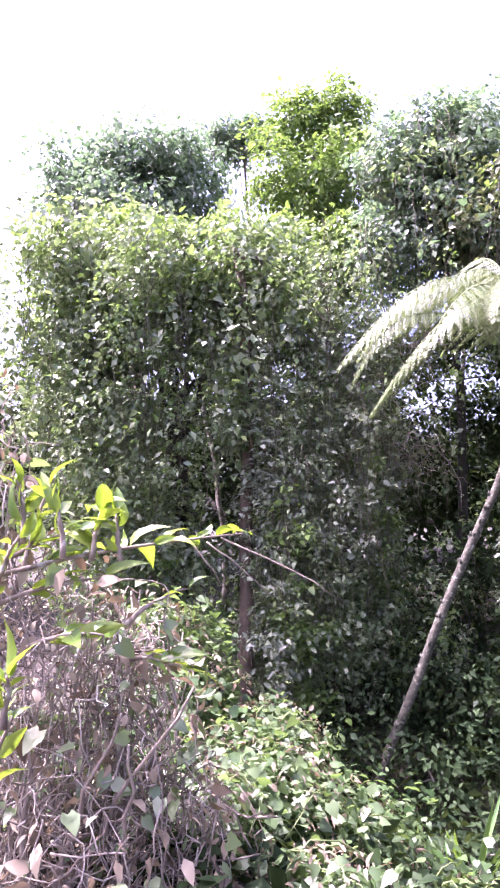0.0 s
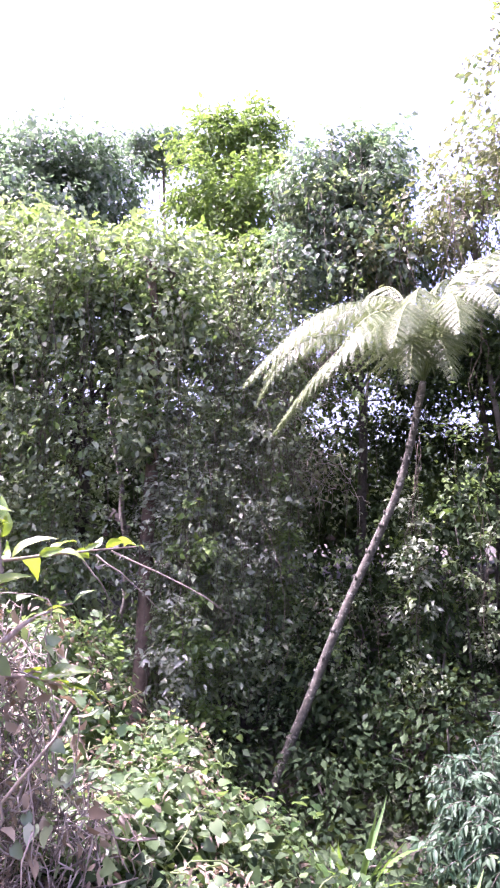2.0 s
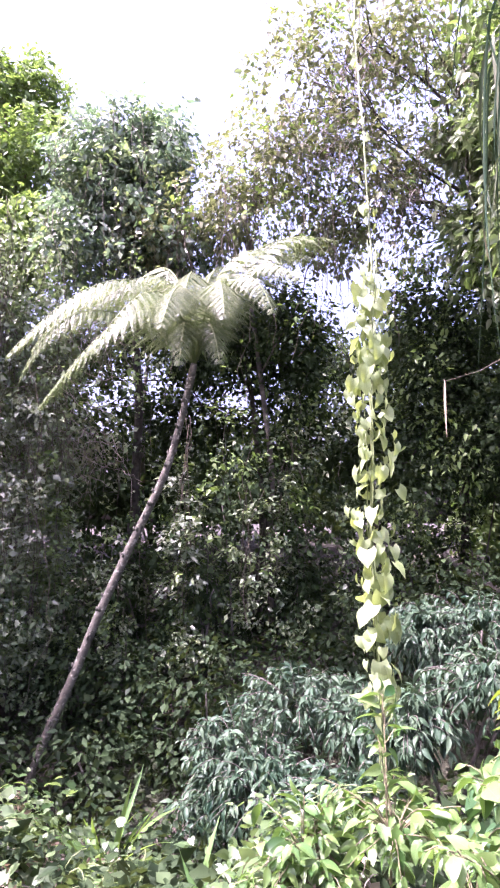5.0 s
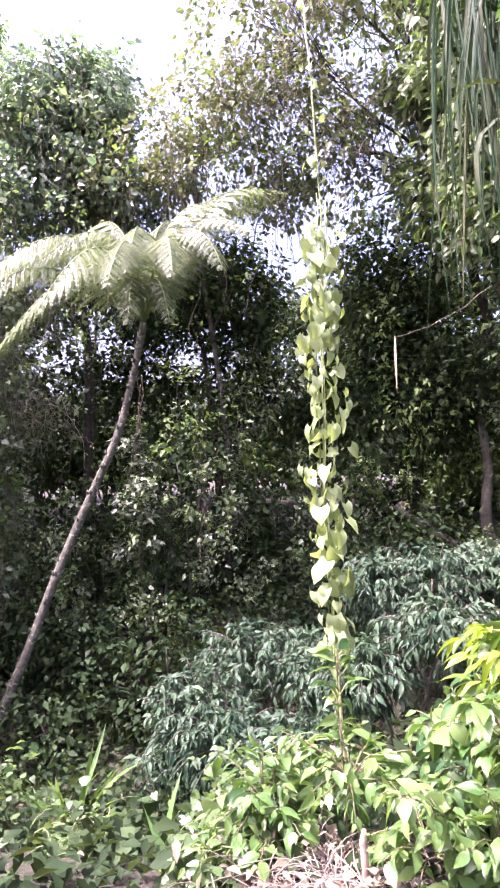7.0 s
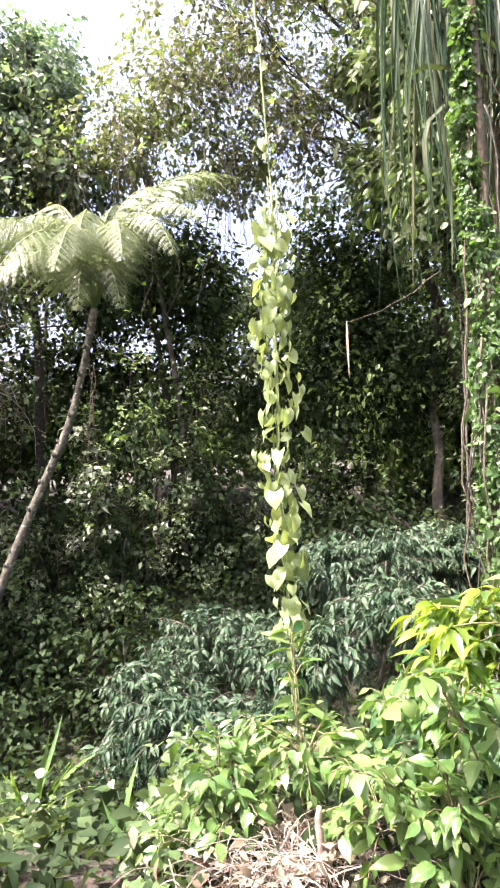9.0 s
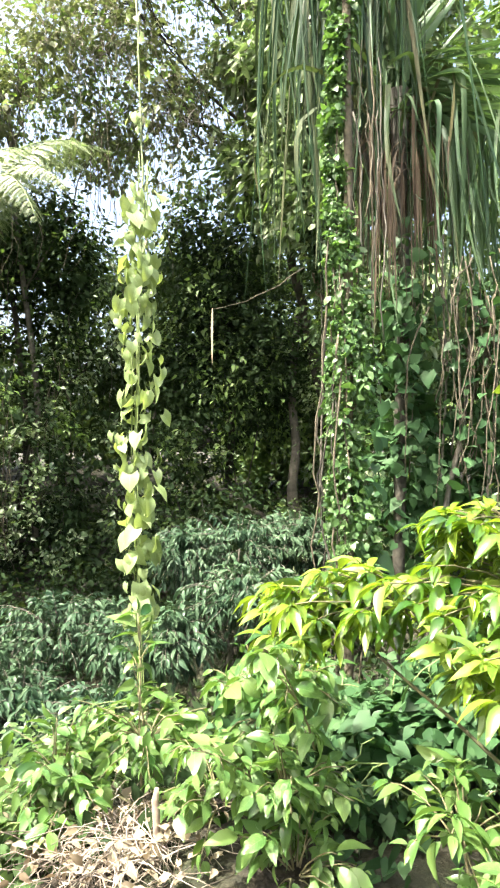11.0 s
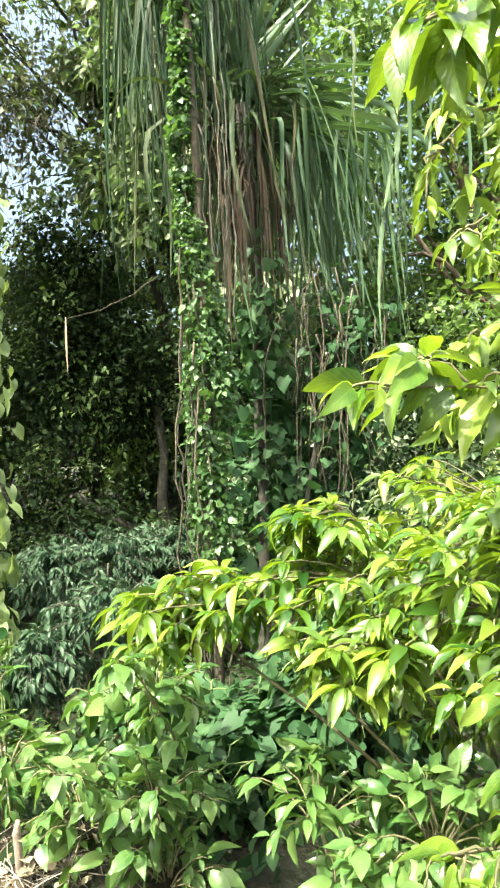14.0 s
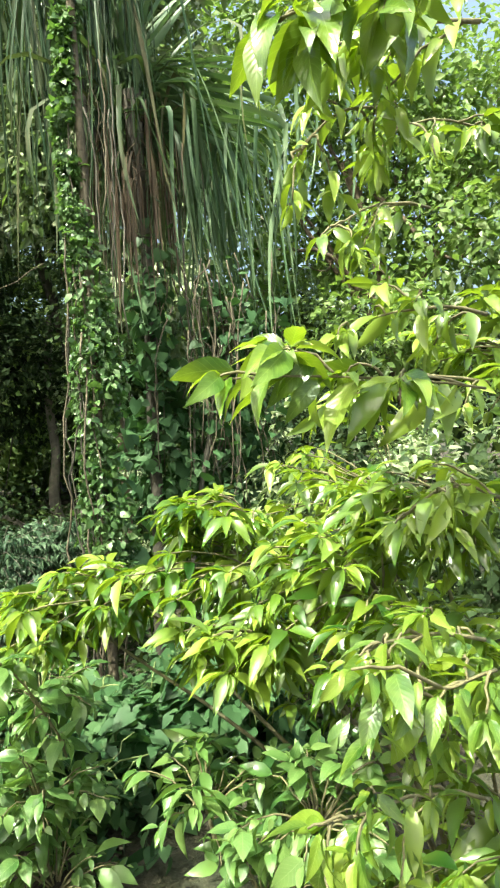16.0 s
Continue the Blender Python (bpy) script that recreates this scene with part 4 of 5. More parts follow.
def tree_fern():
    rng = rng_of(80)
    bends = np.array(((-2.73, 6.92, -0.86), (-2.66, 6.95, -0.63), (-2.5, 6.98, -0.26), (-2.33, 7.02, 0.14), (-2.18, 7.06, 0.55), (-2.02, 7.1, 0.93), (-1.84, 7.14, 1.34), (-1.63, 7.18, 1.78), (-1.46, 7.22, 2.17), (-1.33, 7.27, 2.66), (-1.24, 7.32, 3.1), (-1.19, 7.35, 3.36)))
    base = on_ground(bends[0][0] - 0.12, bends[0][1], 0.1)
    ob = thing("tree_fern", base, "leaning slender tree fern with pale arching fronds", "tree fern")
    way = np.vstack([base, bends])
    s = np.r_[0, np.cumsum(np.linalg.norm(np.diff(way, axis=0), axis=1))]
    line = np.stack([np.interp(np.linspace(0, s[-1], 34), s, way[:, j]) for j in range(3)], 1)
    line[1:-1] = (line[:-2] + line[1:-1] * 2 + line[2:]) / 4
    part("trunk", tube(line, np.r_[np.linspace(0.05, 0.043, 22), np.linspace(0.042, 0.036, 9), 0.04, 0.046, 0.036], 12), FERNBARK, ob, smooth=True)
    top = line[-1]
    for k in range(70):
        s = rng.integers(2, 32)
        a = rng.uniform(0, 6.28)
        o = np.array([math.cos(a), math.sin(a), 0])
        p = line[s] + o * 0.033
        part("frond_scar", tube([p, p + o * 0.018 + np.array([0, 0, 0.025]), p + o * 0.016 + np.array([0, 0, 0.05])], [0.017, 0.012, 0.003], 5), FERNBARK, ob)
    for apex, tip, reach in (
            ((-1.78, 6.75, 4.12), (-2.73, 6.05, 3.15), 0.48),
            ((-2.04, 6.5, 3.72), (-2.62, 6.1, 2.93), 0.36),
            ((-1.54, 6.5, 3.72), (-2.43, 6.1, 2.66), 0.44),
            ((-1.9, 7.6, 4.4), (-3.1, 8.1, 4.14), 0.42),
            ((-1.35, 6.3, 3.81), (-1.79, 5.7, 3.06), 0.40),
            ((-1.11, 6.3, 3.83), (-1.1, 5.3, 3.15), 0.38),
            ((-0.83, 6.4, 3.89), (-0.61, 5.4, 3.24), 0.38),
            ((-0.6, 7.7, 4.74), (0.49, 8.3, 5.15), 0.52),
            ((-0.43, 8.0, 4.77), (0.32, 8.9, 5.07), 0.46),
            ((-0.6, 7.2, 4.31), (-0.02, 6.7, 4.04), 0.44),
            ((-0.67, 6.9, 4.14), (-0.26, 6.4, 3.6), 0.42),
            ((-1.09, 8.0, 4.65), (-0.9, 9.2, 5.05), 0.44),
            ((-1.55, 7.9, 4.64), (-2.25, 9.0, 4.94), 0.42),
            ((-1.19, 6.9, 3.72), (-1.17, 6.4, 3.12), 0.26),
            ((-1.0, 7.0, 3.73), (-0.8, 6.6, 3.17), 0.26),
            ((-1.5, 7.0, 4.23), (-2.32, 6.6, 3.57), 0.46),
            ((-2.03, 7.2, 4.17), (-2.87, 6.9, 3.44), 0.44),
            ((-0.35, 7.5, 4.72), (0.29, 7.7, 4.74), 0.52),
            ((-0.82, 7.4, 4.52), (-0.15, 7.6, 4.63), 0.50),
            ((-1.12, 6.9, 4.2), (-1.07, 5.9, 3.45), 0.42)):
        frond(rng, top, apex, tip, ob, reach)


tree_fern()


# ---- screw palm with hanging strap leaves ----
def strap(p0, heading, lift, length, fall, width, rng, n=13, ease=0.62):
    """A folded strap that rises, arches over and hangs."""
    pts, p, step = [], np.array(p0, float), length / (n - 1)
    wander, kink = rng.normal(0, 0.12), rng.normal(0, 0.07)
    for i in range(n):
        pts.append(p.copy())
        s = i / (n - 1)
        e = max(lift - fall * s ** ease + kink * (s > 0.35), -1.54)
        h = heading + wander * i * 0.6
        p = p + step * np.array([math.sin(h) * math.cos(e), math.cos(h) * math.cos(e), math.sin(e)])
    return folded_blade(np.array(pts), np.array([math.sin(heading), math.cos(heading), 0.0]), width, rng)


def hanging_strap(p0, heading, out, rise, foot, width, rng, n=18):
    """A folded strap that arches out from p0, breaks over and hangs to the height foot."""
    o = np.array([math.sin(heading), math.cos(heading), 0.0])
    p0 = np.array(p0, float)
    over = p0 + o * out * 0.7 + np.array([0, 0, max(rise * 1.25, rise * 0.5 + 0.12)])
    drop = p0 + o * out * rng.uniform(1.0, 1.25)
    drop[2] = p0[2] + rise * rng.uniform(0.3, 0.7)
    tip = drop + o * rng.normal(0.05, 0.1) + rng.normal(0, 0.13, 3)
    tip[2] = foot
    a = np.linspace(0, 1, n // 2)[:, None]
    up = (1 - a) ** 2 * p0 + 2 * (1 - a) * a * over + a * a * drop
    b = np.linspace(0, 1, n - n // 2 + 1)[1:, None]
    sway = rng.normal(0, 0.07, 3) * (1, 1, 0)
    pts = np.concatenate([up, drop * (1 - b) + tip * b + sway * np.sin(b * 2.8)])
    pts[1:-1] = (pts[:-2] + pts[1:-1] * 2 + pts[2:]) / 4
    return folded_blade(pts, o, width, rng)


def folded_blade(pts, o, width, rng):
    n = len(pts)
    t = unit(np.gradient(pts, axis=0))
    side = unit(np.cross(t, o * 0.2 + np.array([0, 0, 1.0])))
    turn = rng.normal(0, 0.75)
    first = rng.uniform(-0.6, 0.6)
    up = np.cross(side, t)
    v = []
    for i in range(n):
        s = i / (n - 1)
        w = width * min(1, 0.25 + 2.1 * s) * (1 - s ** 2.6) * 0.5 + 0.001
        a = first + turn * s * 2
        sd = side[i] * math.cos(a) + up[i] * math.sin(a)
        u2 = up[i] * math.cos(a) - side[i] * math.sin(a)
        v += [pts[i] - sd * w + u2 * w * 0.35, pts[i], pts[i] + sd * w + u2 * w * 0.35]
    q = []
    for i in range(n - 1):
        for j in (0, 1):
            b = i * 3 + j
            q += [(b, b + 3, b + 4), (b, b + 4, b + 1)]
    return np.array(v), np.array(q)


def screw_palm():
    rng = rng_of(90)
    base = on_ground(2.35, 4.95)
    ob = thing("screw_palm", base, "tall screw palm with long blue-green strap leaves hanging down", "palm")
    crown = np.array((2.45, 4.9, 4.3))
    part("trunk", tube(bow(base, crown, 0.05, 12, 0.01, rng, (1, 0, 0)), np.r_[np.linspace(0.05, 0.045, 10), 0.06, 0.09], 10), DARKBARK, ob, smooth=True)
    head = np.array((2.02, 5.05, 5.35))
    part("fork", tube(bow(crown - np.array([0.02, -0.1, 1.1]), head + np.array([0.08, 0.2, -0.15]), -0.12, 10, 0.01, rng, (1, 0, 0)), np.linspace(0.028, 0.036, 10), 9), DARKBARK, ob, smooth=True)
    for k in range(300):
        right = k % 2 == 0
        at = crown if right else head
        start = at + rng.normal(0, 0.05, 3) + np.array([0, 0, rng.uniform(-0.2, 0.25)])
        width = rng.uniform(0.03, 0.06) if right else rng.uniform(0.013, 0.03)
        if k % 5 == 0:
            blade = strap(start, rng.uniform(0, 6.283), radians(rng.uniform(48, 88)), rng.uniform(0.8, 1.6), rng.uniform(0.1, 0.6), width, rng, 14, rng.uniform(0.9, 1.5))
        elif right:
            h = rng.normal(1.5, 0.5) if rng.random() < 0.8 else rng.uniform(4.3, 6.6)
            blade = hanging_strap(start, h, rng.uniform(0.15, 1.4) if h < 2.4 else rng.uniform(0.15, 0.5), rng.uniform(-0.6, 0.12), rng.uniform(2.3, 3.4) - 0.35 * (rng.random() < 0.2), width, rng)
        else:
            blade = hanging_strap(start, rng.uniform(0, 6.283), rng.uniform(0.1, 0.6), rng.uniform(0.0, 0.6), rng.uniform(2.55, 4.3), width, rng)
        # Left head hangs in shade; that shade is put into its strap colour.
        part("strap_leaf", blade, STRAP if right else SHADESTRAP, ob)
    mass = []
    for k in range(110):
        at = head if k % 2 else crown
        p = at + rng.normal(0, 0.09, 3) + np.array([0, 0.1, rng.uniform(-0.5, 0.1)])
        mass.append(hanging_strap(p, rng.uniform(0, 6.283), rng.uniform(0.1, 0.5 if k % 2 else 0.8), rng.uniform(0.0, 0.5), rng.uniform(2.8, 4.2), rng.uniform(0.03, 0.055), rng, 12))
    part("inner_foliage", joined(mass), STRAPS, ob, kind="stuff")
    for k in range(90):
        p = crown + np.array([rng.normal(0.02, 0.13), rng.normal(-0.05, 0.12), rng.uniform(-0.75, -0.1)])
        part("dead_leaf", strap(p, rng.uniform(0, 6.283), radians(rng.uniform(-40, 10)), rng.uniform(0.6, 1.4), rng.uniform(2.5, 4), rng.uniform(0.010, 0.024), rng), DRYSTRAP, ob,
             "brown dead strap leaf")
    for a, b, thick in (((3.0, 4.75, 2.7), (2.45, 4.75, 0.9), 0.026), ((3.1, 4.7, 2.6), (2.85, 4.7, 0.6), 0.014), ((2.75, 4.8, 3.2), (2.62, 4.8, 0.7), 0.012)):
        part("prop_root", tube(bow(a, (b[0] - 0.05, b[1], on_ground(b[0], b[1])[2]), 0.05, 12, 0.012, rng, (1, 0, 0)), np.linspace(thick * 0.6, thick, 12), 7), GREYBARK, ob, "grey leaning prop root", smooth=True)
    roots = []
    for k in range(45):
        a = np.array((2.98 + rng.normal(0, 0.22), 4.65 + rng.normal(0, 0.15), rng.uniform(2.3, 3.1)))
        roots.append(bow(a, a + np.array([rng.normal(0, 0.12), rng.normal(0, 0.1), -rng.uniform(0.6, 1.7)]), rng.normal(0, 0.08), 10, 0.02, rng, (1, 0, 0)))
    part("root_tangle", bundle(roots, 0.007, 4), VINE, ob, "thin brown hanging roots", kind="stuff")
    spots = lobe_leaves((((2.44, 4.82, 2.6), (0.2, 0.16, 0.65)), ((2.6, 4.95, 1.5), (0.5, 0.3, 1.0)), ((3.1, 4.75, 2.2), (0.4, 0.3, 0.7)), ((3.3, 5.0, 1.2), (0.5, 0.3, 0.9))), 95, 150, 0.075, 0.85)
    part("creeper_leaves", leaves(spots, HEARTY), DARKHEART, ob, kind="stuff")


screw_palm()


# ---- trunk wrapped in creepers and roots ----
def creeper_column():
    rng = rng_of(100)
    base = on_ground(1.77, 4.42)
    ob = thing("creeper_covered_trunk", base, "thin trunk wrapped in small-leaved green creeper and bare vines", "tree")
    line = bow(base, (1.69, 4.30, 6.6), 0.03, 16, 0.008, rng, (1, 0, 0))
    part("trunk", tube(line, np.linspace(0.034, 0.024, 16), 9), VINE, ob, smooth=True)
    for k in range(12):
        o = np.array([rng.uniform(-0.13, 0.02), rng.uniform(-0.05, 0.1), 0])
        a = np.array(base) + o * 1.1 + np.array([0, 0, rng.uniform(-0.1, 0.5)])
        part("bare_vine", tube(bow(a, np.array((1.72, 4.3, rng.uniform(1.9, 3.4))) + o * 0.8, rng.normal(0, 0.04), 18, 0.026, rng, (1, 0, 0)), rng.uniform(0.003, 0.007), 5), DARKBARK if k % 3 == 0 else VINE, ob, smooth=True)
    n = 24000
    z = rng.uniform(0.45, 6.3, n)
    low = 1 / (1 + np.exp((z - 2.45) * 6))
    a = rng.uniform(0, 6.283, n)
    r = (0.065 + 0.065 * low) * rng.uniform(0.4, 1.3, n) * (1 + 0.35 * np.sin(z * 5.1) * np.sin(z * 2.3 + 1))
    x = 1.715 + 0.075 * low + 0.03 * np.sin(z * 3.1)
    P = np.stack([x + np.cos(a) * r, 4.36 + np.sin(a) * r, z], 1)
    out = unit((P - np.stack([x, x * 0 + 4.36, z], 1)) + (0.001, 0, 0))
    keep = (waves(P * (1.6, 1.6, 1), 101, 0.42) + rng.normal(0, 0.3, n) > -0.1 - 0.35 * low) & (rng.random(n) < 0.75 + 0.25 * low)
    part("creeper", leaves(facing(rng, P[keep], out[keep], 0.8, 0.4, 0.7, 0.036, 0.62, 0.5), BLADE), DEEP_FRESH, ob, kind="stuff")
    for k in range(8):
        top = np.array((1.78 + rng.uniform(0.0, 0.2), 4.3 + rng.normal(0, 0.05), rng.uniform(3.4, 4.3)))
        part("bare_vine", tube(bow(top, top + np.array([rng.normal(0, 0.06), rng.normal(0, 0.04), -rng.uniform(0.9, 2.1)]), rng.normal(0, 0.04), 16, 0.009, rng, (1, 0, 0)), rng.uniform(0.003, 0.006), 5), VINE if k % 2 else GREYBARK, ob, smooth=True)
    n = 34
    P = np.stack([rng.uniform(1.78, 1.98, n), rng.uniform(4.22, 4.45, n), rng.uniform(0.5, 1.9, n)], 1)
    part("large_creeper_leaves", leaves(facing(rng, P, unit(rng.normal(0, 0.5, (n, 3)) + (0.3, -1, 0)), 1.0, 0.4, 0.4, 0.10, 0.85), HEARTY), DARKHEART, ob, kind="stuff")


DEEP_FRESH = leaf_material("trunk_creeper_leaf", ((0.014, 0.045, 0.012), (0.04, 0.095, 0.028), (0.10, 0.165, 0.06)), (0.14, 0.28, 0.03), 0.3, 0.36)
creeper_column()


# ---- hanging liana with heart leaves ----
def liana():
    rng = rng_of(110)
    base = on_ground(0.45, 4.42)
    ob = thing("hanging_liana", base, "hanging liana thick with pale heart-shaped leaves", "vine")
    line = np.array([base, (0.44, 4.45, 0.5), (0.41, 4.58, 1.5), (0.44, 4.66, 2.5), (0.47, 4.72, 3.3), (0.46, 4.9, 4.4), (0.47, 5.4, 5.6), (0.6, 6.4, 7.0)])
    s = np.linspace(0, 1, len(line))
    fine = np.stack([np.interp(np.linspace(0, 1, 60), s, line[:, j]) for j in range(3)], 1)
    fine += np.cumsum(rng.normal(0, 0.004, fine.shape), 0)
    part("stem", tube(fine, 0.007, 5), GREENSTEM, ob, smooth=True)
    for k in range(3):
        part("stem", tube(fine[4:36] + rng.normal(0, 0.03, 3) + np.cumsum(rng.normal(0, 0.005, (32, 3)), 0), 0.004, 4), GREENSTEM, ob, smooth=True)
    P, T, N, L = [], [], [], []
    for k in range(295):
        z = rng.uniform(0.45, 3.2) if k < 262 else rng.uniform(3.2, 6.2)
        c = np.array([np.interp(z, fine[:, 2], fine[:, j]) for j in range(3)])
        a = rng.uniform(0, 6.283)
        o = np.array([math.cos(a), math.sin(a), 0])
        wide = (0.14 if z < 3.2 else 0.08) * rng.uniform(0.5, 1.35)
        P.append(c + o * wide * rng.uniform(0.35, 1.0) + np.array([0, 0, 0.04]))
        t = unit(o * 0.35 + np.array([0, 0, -1.0]) + rng.normal(0, 0.32, 3))
        n = unit(o * 1.0 + np.array([0, -0.3, 0.5]) + rng.normal(0, 0.7, 3))
        T.append(t)
        N.append(unit(n - t * (n @ t)))
        L.append(rng.uniform(0.06, 0.125) * (1 if z < 3.2 else 0.7))
    meshes = [single_leaf("heart_leaf", w, b, c, 111 + i, heart=True) for i, (w, b, c) in enumerate(((0.8, 0.6, 0.25), (0.7, 1.0, 0.4), (0.88, 0.4, 0.15), (0.6, 1.3, 0.5)))]
    for m in meshes:
        m.materials.append(HEART)
    leaf_objects((P, T, N, L), meshes, ob, 112)


liana()


# ---- shrubs with drooping glossy leaves in the gully ----
def drooping_shrub(lobes, seed, count):
    rng = rng_of(seed)
    mid = np.mean([c for c, r in lobes], 0)
    base = on_ground(mid[0], mid[1] + 0.15)
    ob = thing("drooping_leaf_shrub", base, "shrub with drooping glossy blue-green lance-shaped leaves", "shrub", "gully shrubs")
    lines, sets = [], []
    for c, r in lobes:
        c, r = np.array(c), np.array(r)
        part("stem", tube(bow(base, c, 0.08, 8, 0.015, rng), np.linspace(0.02, 0.01, 8), 6), GREYBARK, ob, smooth=True)
        for _ in range(int(count * 1.5)):
            u = unit(rng.normal(0, 1, 3) + np.array([0, -0.25, 0.35]))
            tip = c + r * u * rng.uniform(0.75, 1.1)
            line, spots = sprig(rng, c + r * u * 0.3, tip, 19, 0.078, 0.06, 0.8, 0.15, 0.9)
            lines.append(line)
            sets.append(spots)
    part("twig_mass", bundle(lines, 0.0035, 4), GREYBARK, ob, kind="stuff")
    s = more(*sets)
    part("foliage", leaves((s[0], s[1], s[2], s[3], s[3] * 0.36), LANCE), COFFEE, ob, kind="stuff")


drooping_shrub((((-0.58, 6.17, -0.42), (0.55, 0.60, 0.45)), ((-0.08, 6.51, -0.04), (0.64, 0.60, 0.37)), ((0.46, 6.09, -0.08), (0.40, 0.50, 0.40))), 120, 75)
drooping_shrub((((-0.70, 6.0, -0.75), (0.40, 0.45, 0.32)), ((-0.33, 5.75, -0.5), (0.5, 0.55, 0.42))), 121, 75)
drooping_shrub((((1.72, 7.10, 0.54), (0.84, 0.70, 0.42)), ((1.12, 7.02, 0.46), (0.41, 0.50, 0.35)), ((2.3, 7.0, 0.5), (0.6, 0.6, 0.42))), 122, 90)
drooping_shrub((((-0.05, 5.25, -0.75), (0.35, 0.4, 0.35)), ((0.25, 5.3, -0.5), (0.5, 0.4, 0.4))), 124, 70)
drooping_shrub((((1.39, 5.56, 0.36), (0.60, 0.50, 0.28)), ((0.75, 5.5, 0.1), (0.4, 0.45, 0.3))), 123, 70)


# ---- creeper mounds on the near bank ----
def creeper_mound(lobes, seed, leaf, label, density, length, ratio=0.85, dry=0):
    rng = rng_of(seed)
    lobes = [((x, y, max(z, on_ground(x, y)[2] + 0.1)), r) for (x, y, z), r in lobes]
    mid = np.mean([c for c, r in lobes], 0)
    base = on_ground(mid[0], mid[1])
    ob = thing("creeper_mound", base, label, "creeper")
    part("foliage", leaves(lobe_leaves(lobes, seed, density, length, ratio, 0.08, 11, 0.3, 0.45, 0.45, 0.9, gaps=0.45), HEARTY), leaf, ob, kind="stuff")
    stems = []
    for c, r in lobes:
        for _ in range(14):
            a = np.array(c) + np.array(r) * unit(rng.normal(0, 1, 3)) * 0.95
            b = np.array(c) + np.array(r) * unit(rng.normal(0, 1, 3)) * 1.02
            stems.append(bow(a, b, 0.1, 8, 0.015, rng))
    part("runner_mat", bundle(stems, 0.005, 4), GREENSTEM, ob, kind="stuff")
    if dry:
        n = dry
        k = rng.integers(0, len(lobes), n)
        c, r = np.array([l[0] for l in lobes])[k], np.array([l[1] for l in lobes])[k]
        u = unit(rng.normal(0, 1, (n, 3)))
        part("dead_leaves", leaves(facing(rng, c + r * u * 0.92, u, 0.6, 0.5, 0.8, length * 0.9, 0.4), BLADE), DRYLEAF, ob, kind="stuff")


creeper_mound((
    ((-2.76, 4.70, -0.03), (0.49, 0.60, 0.40)),
    ((-3.37, 4.53, 0.25), (0.55, 0.60, 0.50)),
    ((-3.67, 4.54, 0.73), (0.33, 0.50, 0.33)),
    ((-2.36, 4.95, -0.60), (0.5, 0.50, 0.38)),
    ((-2.42, 3.97, -0.25), (0.59, 0.60, 0.41)),
    ((-1.95, 5.0, -0.80), (0.27, 0.3, 0.22)),
    ((-2.95, 3.9, -0.1), (0.5, 0.5, 0.4)),
    ((-2.35, 3.35, -0.1), (0.4, 0.4, 0.3)),
    ((-1.6, 3.3, -0.1), (0.4, 0.4, 0.22)),
), 130, MOUND, "sunlit mound of pale heart-leaved creeper with dead leaves", 440, 0.05, dry=4200)
creeper_mound((
    ((1.51, 3.59, 0.05), (0.33, 0.40, 0.30)),
    ((1.13, 3.83, 0.15), (0.43, 0.40, 0.31)),
    ((1.86, 3.29, 0.29), (0.32, 0.40, 0.23)),
    ((1.28, 3.25, -0.15), (0.40, 0.40, 0.29)),
    ((2.2, 3.4, 0.3), (0.4, 0.5, 0.4)),
), 131, DARKHEART, "mound of dark green heart-leaved creeper, darkened further for shade", 380, 0.07)
creeper_mound((
    ((-0.10, 3.57, -0.12), (0.32, 0.35, 0.22)),
    ((0.3, 4.3, -0.3), (0.7, 0.5, 0.35)),
    ((-1.2, 4.4, -0.69), (0.3, 0.3, 0.1)),
    ((-1.9, 4.5, -0.6), (0.3, 0.35, 0.2)),
), 132, MOUND, "low sunlit carpet of light green creeper", 380, 0.055, dry=220)


